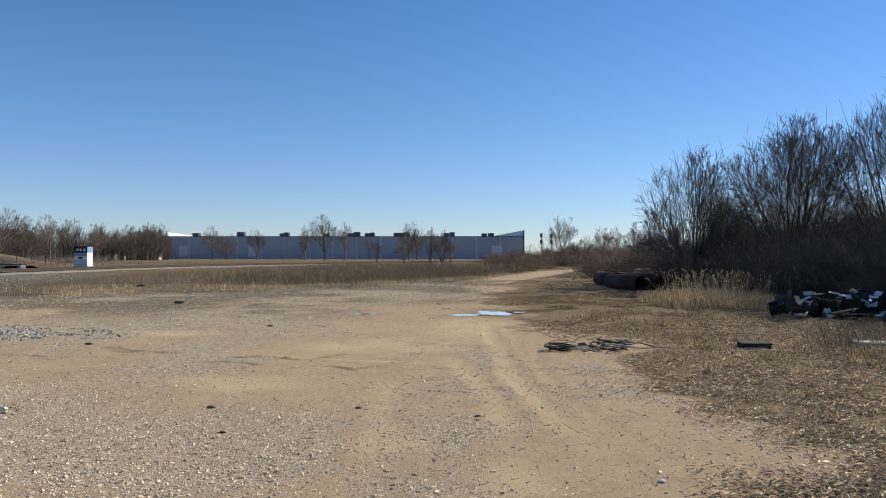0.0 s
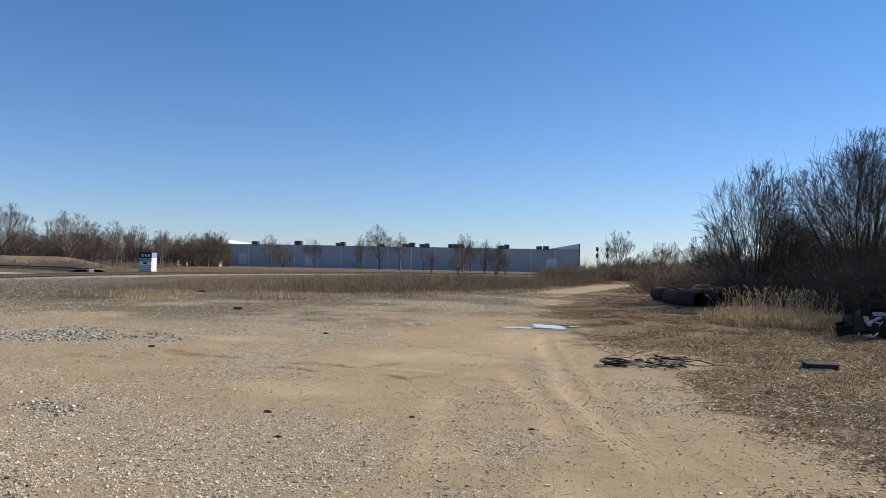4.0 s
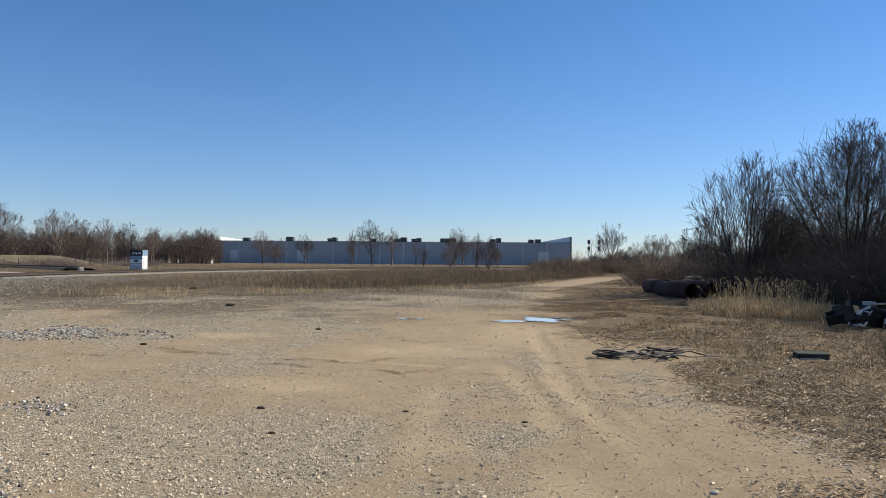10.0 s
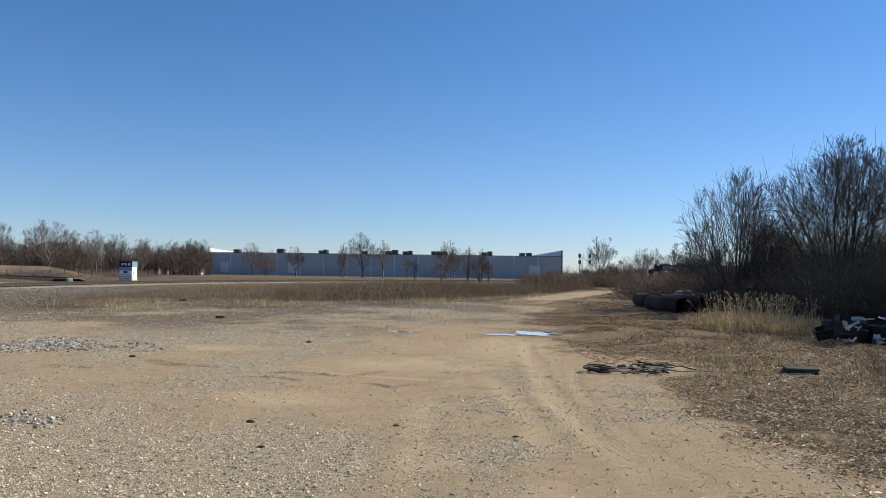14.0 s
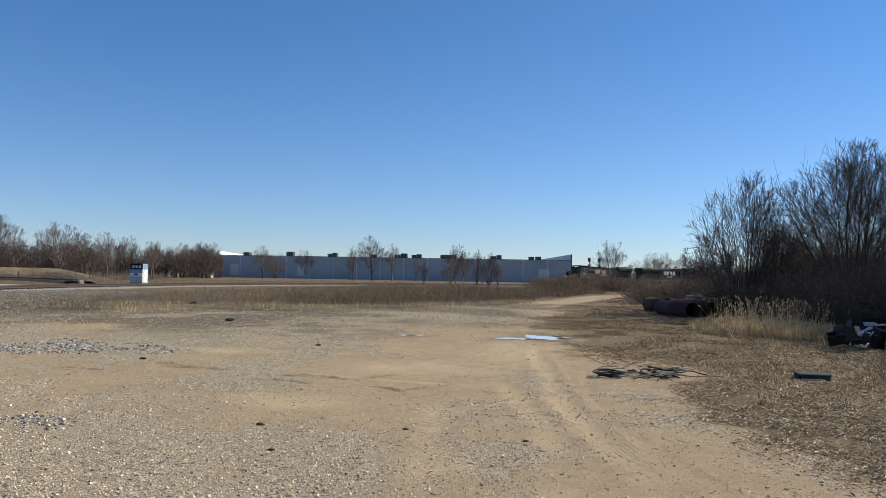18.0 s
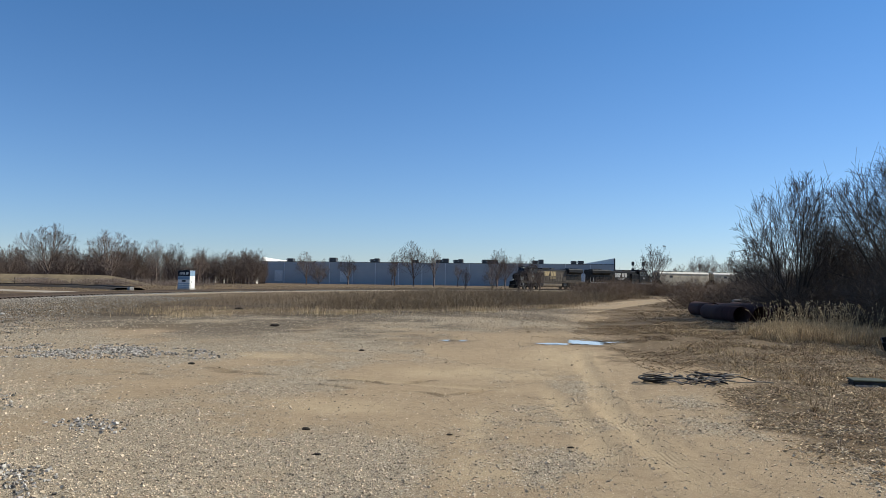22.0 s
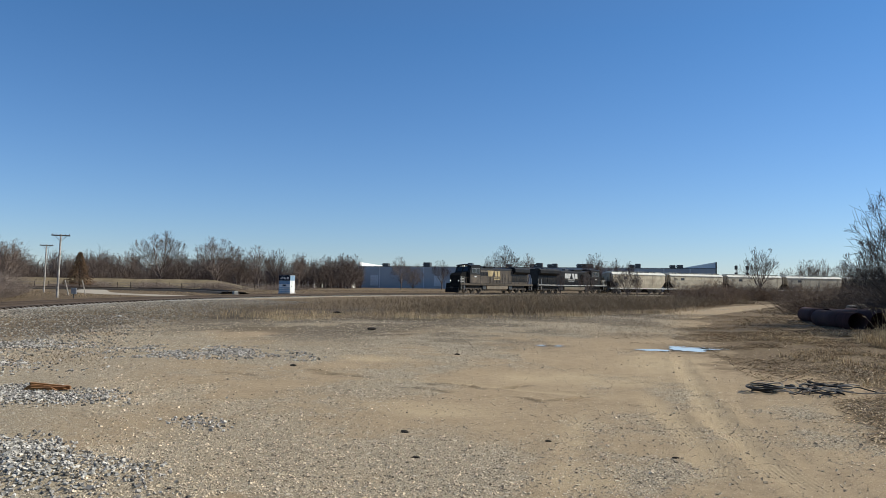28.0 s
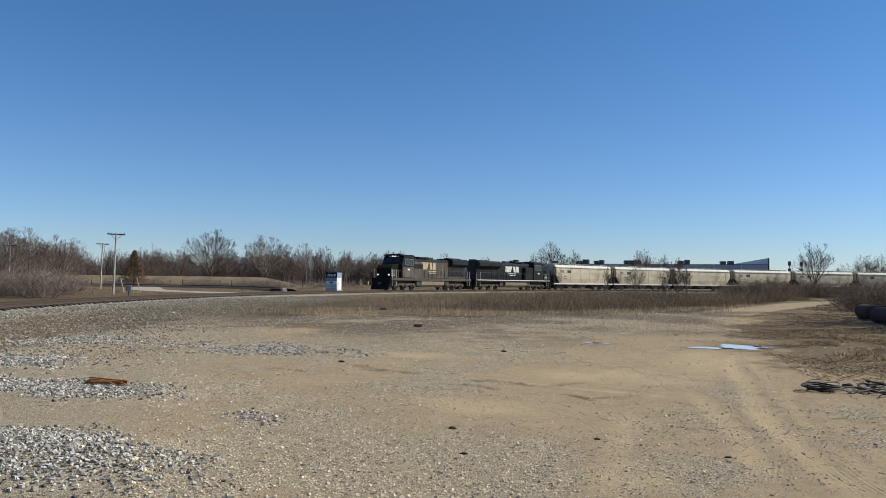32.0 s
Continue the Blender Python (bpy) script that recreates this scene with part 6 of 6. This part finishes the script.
    # dark clods, one broken board, pale stones
    for x, y, r in ((-2.45, 7.95, 0.03), (-2.0, 6.82, 0.022), (-8.9, 25.4, 0.10), (-15.8, 39.3, 0.13), (-3.9, 17.0, 0.04), (-6.4, 13.6, 0.04), (-0.9, 8.0, 0.02), (0.35, 7.6, 0.02)):
        bm = bmesh.new()
        bmesh.ops.create_icosphere(bm, subdivisions=2, radius=r)
        for v in bm.verts:
            v.co *= 1 + 0.5 * noise.noise(v.co / r * 1.4 + Vector((x, y, 0)))
            v.co.x *= 1.6
            v.co.z *= 0.6
        T = thing("dirt_clod", "dark clod of damp dirt on the gravel", "clod", m=pose(x, y, ground_z(x, y) + r * 0.3))
        part("lump", bm, M_DARKSOIL, T)
    T = thing("broken_timber", "splintered reddish-brown timber lying on gravel", "timber", m=pose(-8.2, 9.25, ground_z(-8.2, 9.25) + 0.02, 0, 0, 20))
    for k in range(7):
        o = -0.12 + 0.04 * k
        part("splinter", prism([(-0.32 + rnd.uniform(0, 0.12), 0.0), (0.30 + rnd.uniform(-0.25, 0.06), 0.0), (0.33 + rnd.uniform(-0.25, 0.03), 0.045), (-0.2 + rnd.uniform(-0.1, 0.1), 0.04 + 0.02 * (k % 4))], o - 0.028, o + 0.028), M_BROWNWOOD, T)
    for x, y, r in ((-21.6, 28.6, 0.13), (-20.4, 30.8, 0.07), (1.55, 5.35, 0.035)):
        bm = bmesh.new()
        bmesh.ops.create_icosphere(bm, subdivisions=1, radius=r)
        for v in bm.verts:
            v.co *= 1 + 0.4 * noise.noise(v.co / r + Vector((x, y, 3)))
            v.co.z *= 0.55
        T = thing("pale_stone", "pale stone lying on the gravel", "stone", m=pose(x, y, ground_z(x, y) + r * 0.2))
        part("lump", bm, M_CONCRETE, T)


def build_puddles():
    for i, (px, py, a, b) in enumerate(PUDDLES):
        bm = bmesh.new()
        ring = []
        for k in range(40):
            t = 2 * math.pi * k / 40
            q = 1.12 + 0.30 * noise.noise(Vector((math.cos(t) * 1.6, math.sin(t) * 1.6, i * 3.1))) * 1.6 + 0.42 * noise.noise(Vector((math.cos(t) * 5, math.sin(t) * 5, i)))
            ring.append(bm.verts.new((px + math.cos(t) * a * q, py + math.sin(t) * b * q, -0.012)))
        bm.faces.new(ring)
        ob = part("puddle", bm, M_WATER, None)
        tagged(ob, "shallow puddle with the pale sky's reflection put into its colour", "puddle", kind="structure")


# ---- beyond the railway ----
def build_shelter():
    """The signal cabinet beside the track."""
    x, y = polar(25.55, 121)
    C = thing("signal_cabinet", "white and navy metal signal cabinet beside the railway", "cabinet", m=pose(x, y, 0.02))
    part("plinth", box(-1.05, 1.05, -0.95, 0.95, -0.1, 0.16, 0.02), M_CONCRETE, C)
    part("body", box(-0.95, 0.95, -0.85, 0.85, 0.16, 2.85, 0.02), M_WHITE, C)
    part("roof", box(-1.02, 1.02, -0.92, 0.92, 2.85, 2.95, 0.03), M_NAVY, C, "navy roof cap")
    part("sign_band", box(-0.96, 0.96, -0.875, -0.855, 2.02, 2.84), M_NAVY, C, "navy band with pale emblem")
    for k in range(4):
        part("emblem_bar", prism([(-0.7 + k * 0.13, 2.25), (-0.63 + k * 0.13, 2.25), (-0.53 + k * 0.13, 2.62), (-0.6 + k * 0.13, 2.62)], -0.885, -0.878), M_STRIPE, C)
    part("emblem_block", prism([(-0.1, 2.25), (0.25, 2.25), (0.1, 2.62), (-0.05, 2.62)], -0.885, -0.878), M_STRIPE, C)
    part("emblem_block", prism([(0.34, 2.25), (0.7, 2.25), (0.74, 2.62), (0.4, 2.62)], -0.885, -0.878), M_STRIPE, C)
    part("panel", box(-0.96, 0.96, -0.875, -0.855, 1.5, 2.0), M_BLUE, C, "blue panel")
    part("label_plate", box(-0.3, 0.3, -0.89, -0.876, 1.16, 1.42), M_NAVY, C)
    for k in range(3):
        part("slat", box(-0.96, 0.96, -0.885, -0.858, 0.26 + k * 0.28, 0.44 + k * 0.28, 0.01), M_PALEBLUE, C)
    d = part("door", box(0.952, 0.985, -0.55, 0.55, 0.25, 2.0, 0.01), M_WHITE, C)
    part("handle", box(0.985, 1.02, -0.45, -0.40, 1.0, 1.25), M_GREYMETAL, d)
    part("side_band", box(0.952, 0.975, -0.85, 0.85, 2.05, 2.8), M_BLUE, C)


def build_pole(az, dist, h, turn, label, arms=1):
    x, y = polar(az, dist)
    P = thing("utility_pole", label, "utility pole", "line poles", m=pose(x, y, 0, 0, 1.2, turn))
    part("pole", cyl((0, 0, -0.5), (0, 0, h), 0.115, 0.075, sides=10), M_WOODGREY, P)
    a = part("crossarm", box(-0.8, 0.8, -0.05, 0.05, h - 0.20, h - 0.09, 0.01), M_TIE, P, "dark crossarm")
    for k in (-0.72, -0.4, 0.4, 0.72):
        part("insulator", cyl((k, 0, h - 0.09), (k, 0, h + 0.05), 0.035, 0.025, sides=8), M_GREYMETAL, a)
    for s in (-1, 1):
        part("brace", cyl((s * 0.5, 0.05, h - 0.18), (0, 0.1, h - 0.7), 0.025, sides=5), M_GREYMETAL, P)


def build_beyond():
    build_pole(40.95, 78.7, 5.95, 32, "pale weathered utility pole with dark crossarm")
    build_pole(41.75, 112, 6.35, 36, "pale weathered utility pole with dark crossarm")
    build_pole(47.3, 112, 5.8, 30, "pale weathered utility pole behind bushes")
    # a pale gravel road, a spur on its dark bank, a rough grass bank with a fence
    def strip(name, line, half, z, thick, material, label, rise=False):
        t = np.linspace(0, len(line) - 1, 60)
        lx, ly = np.interp(t, range(len(line)), [p[0] for p in line]), np.interp(t, range(len(line)), [p[1] for p in line])
        for _ in range(12):
            lx[1:-1], ly[1:-1] = (lx[:-2] + 2 * lx[1:-1] + lx[2:]) / 4, (ly[:-2] + 2 * ly[1:-1] + ly[2:]) / 4
        dx, dy = np.gradient(lx), np.gradient(ly)
        n = np.hypot(dx, dy)
        nx, ny = -dy / n, dx / n
        ends = smooth(0, 9, t / (len(line) - 1) * 60) * smooth(60, 51, t / (len(line) - 1) * 60) if rise else np.ones(60)
        prof = [(-half, z - thick), (-half * 0.6, z), (half * 0.6, z), (half, z - thick)]
        v = np.stack([np.stack([lx + nx * o, ly + ny * o, h * ends - 0.1 * (1 - ends)], 1) for o, h in prof], 1).reshape(-1, 3)
        f = [(i * 4 + j, i * 4 + j + 1, i * 4 + j + 5, i * 4 + j + 4) for i in range(59) for j in range(3)]
        return tagged(new(name, np_mesh(name, v, f, [material], shade=False)), label, name.replace("_", " "), kind="structure"), lx, ly, nx, ny
    strip("road", ((-43, 70), (-52, 78), (-62, 82), (-74, 92), (-90, 112), (-120, 150)), 3.0, 0.05, 0.1, M_ROAD, "pale dusty gravel road beyond the railway")
    _, lx, ly, nx, ny = strip("spur_bank", ((-54, 96), (-66, 109), (-78, 118), (-92, 122), (-110, 118), (-140, 104)), 2.6, 0.30, 0.45, M_DARKSOIL, "dark cinder bank under a curving spur track")
    for o in (-0.75, 0.75):
        segs = [(lx[i] + nx[i] * o, ly[i] + ny[i] * o, 0.44, lx[i + 1] + nx[i + 1] * o, ly[i + 1] + ny[i + 1] * o, 0.44, 0.07, 0.07) for i in range(59)]
        tagged(new("spur_rail", np_mesh("spur_rail", *tubes(segs, 4), [M_RAIL])), "rusty rail of the curving spur", "rail", kind="structure")
    B = thing("buffer_stop", "pale concrete buffer block ending the spur", "buffer stop", m=pose(-53.2, 95, 0, 0, 0, 40))
    part("block", box(-0.3, 0.3, -0.7, 0.7, -0.1, 0.45, 0.06), M_CONCRETE, B)
    strip("grass_bank", [polar(a, 212) for a in (27, 31, 35, 39, 43, 48, 54, 60)], 16, 2.3, 2.5, M_BANK, "bank of pale rough dry grass below the woods", True)
    F = thing("wire_fence", "old wire fence with dark wooden posts", "fence")
    for i in range(30):
        x, y = polar(27 + i * 0.85, 190)
        part("post", cyl((x, y, -0.2), (x, y, 1.5), 0.09, 0.08, sides=6), M_TIE, F)
    for z in (0.6, 1.3):
        segs = [(*polar(27 + i * 0.85, 190), z, *polar(27.85 + i * 0.85, 190), z, 0.02, 0.02) for i in range(29)]
        part("wire", np_mesh("wire", *tubes(segs, 3)), M_GREYMETAL, F)
    for az, dist in ((40.25, 92), (39.2, 96)):
        x, y = polar(az, dist)
        T = thing("leaning_stake", "pale leaning wooden stake in the grass", "stake", m=pose(x, y, 0, 0, -14, 30))
        part("stake", cyl((0, 0, -0.1), (0, 0, 1.7), 0.07, 0.06, sides=6), M_WOODGREY, T)
    # a pale broken sapling among the weeds
    x, y = polar(0.3, 84)
    T = thing("broken_sapling", "pale broken sapling leaning over the brown weeds", "tree", m=pose(x, y, ground_z(x, y)))
    part("trunk", cyl((0, 0, -0.1), (-0.75, 0, 2.1), 0.06, 0.04, sides=7), M_WOODGREY, T)
    part("branch", cyl((-0.2, 0, 0.6), (0.9, 0.3, 1.5), 0.035, 0.015, sides=5), M_WOODGREY, T)
    part("branch", cyl((-0.45, 0, 1.2), (-1.3, 0.2, 1.7), 0.03, 0.012, sides=5), M_WOODGREY, T)
    x, y = polar(39.95, 76)
    T = thing("meter_box", "small grey metal box on a post beside the track", "box", m=pose(x, y, 0.0, 0, 0, 30))
    part("post", cyl((0, 0, -0.1), (0, 0, 0.5), 0.06, sides=8), M_DARKGREY, T)
    part("case", box(-0.22, 0.22, -0.14, 0.14, 0.4, 0.95, 0.03), M_GREYMETAL, T)
    # small houses before the woods
    for az, dist, w, h, turn in ((23.9, 330, 5.5, 3.0, 10), (23.1, 345, 8, 2.6, -20), (25.1, 340, 9, 2.4, 0), (21.6, 340, 7, 2.6, 15), (20.95, 330, 5, 3.0, 0)):
        x, y = polar(az, dist)
        H = thing("small_house", "small pale house with grey gable roof among trees", "house", "far houses", m=pose(x, y, 0, 0, 0, turn))
        part("wall", box(-w / 2, w / 2, -3, 3, 0, h), M_SIDING, H)
        part("roof", prism([(-w / 2 - 0.4, h), (w / 2 + 0.4, h), (0, h + w * 0.28)], -3.3, 3.3), M_SHINGLE, H)
        part("window", box(-w / 4 - 0.5, -w / 4 + 0.5, -3.05, -2.98, 1.0, 2.0), M_WINDOW, H)
        part("door", box(w / 4 - 0.45, w / 4 + 0.45, -3.05, -2.98, 0.0, 2.0), M_DARKGREY, H)
    # railway signals where the track comes in
    for az, dist in ((-7.45, 188), (-8.2, 190)):
        x, y = polar(az, dist)
        S = thing("railway_signal", "dark railway colour-light signal on a metal mast", "railway signal", "signals", m=pose(x, y, 0, 0, 0, -20))
        part("mast", cyl((0, 0, -0.2), (0, 0, 7.2), 0.11, sides=8), M_GREYMETAL, S)
        for z in (6.2, 4.6):
            b = part("signal_head", box(-0.33, 0.33, -0.25, 0.05, z, z + 0.95, 0.08), M_DARKGREY, S)
            for k in range(3):
                part("hood", cyl((0, -0.25, z + 0.18 + k * 0.29), (0, -0.5, z + 0.18 + k * 0.29), 0.12, sides=8), M_DARKGREY, b)
        for k in range(11):
            part("rung", cyl((0.25, 0.2, 0.5 + k * 0.5), (0.6, 0.2, 0.5 + k * 0.5), 0.03, sides=4), M_GREYMETAL, S)
        for o in (0.25, 0.6):
            part("ladder_side", cyl((o, 0.2, 0), (o, 0.2, 6.2), 0.035, sides=5), M_GREYMETAL, S)
        part("platform", box(-0.7, 0.8, -0.3, 0.6, 4.3, 4.38), M_GREYMETAL, S)
    # a brown conifer among the bare trees
    rnd = random.Random(31)
    x, y = polar(39.6, 180)
    T = thing("conifer", "brown needled conifer with a pointed crown", "tree", m=pose(x, y, 0))
    part("trunk", cyl((0, 0, -0.2), (0, 0, 7.7), 0.16, 0.03, sides=7), M_BARK, T)
    segs = []
    for i in range(1900):
        z = 0.9 + 6.9 * rnd.random() ** 1.2
        a, rad = rnd.uniform(0, 6.28), (8.1 - z) * 0.40 * math.sqrt(rnd.random()) * rnd.uniform(0.7, 1.3)
        px, py = math.cos(a) * rad, math.sin(a) * rad
        segs.append((px, py, z, px + math.cos(a) * 0.35, py + math.sin(a) * 0.35, z - 0.1, 0.09, 0.02))
    part("needles", np_mesh("needles", *tubes(segs, 3)), M_NEEDLE, T)


M_PALEBLUE = mat("pale_blue_paint", (0.42, 0.50, 0.58), 0.6)
M_GREYHOSE = mat("grey_hose", (0.33, 0.30, 0.26), 0.7, color2=(0.22, 0.2, 0.17), scale=5)
M_GREENLID = mat("green_lid", (0.05, 0.062, 0.04), 0.7, color2=(0.03, 0.038, 0.026), scale=5)
# white plastic, its tree shade painted as a duller, bluish colour
M_SHEET = mat("white_sheet", (0.52, 0.59, 0.70), 0.5, color2=(0.40, 0.45, 0.54), scale=4)
M_DARKSOIL = mat("dark_soil", (0.055, 0.042, 0.032), 0.95, color2=(0.035, 0.028, 0.022), scale=9, bump=0.6)
M_BANK = mat("dry_bank_grass", (0.225, 0.175, 0.108), 0.95, color2=(0.12, 0.092, 0.057), scale=0.4, detail=8, bump=0.6, bump_scale=3)
build_pipes()
build_debris()
build_puddles()
build_shelter()
build_beyond()


motions()
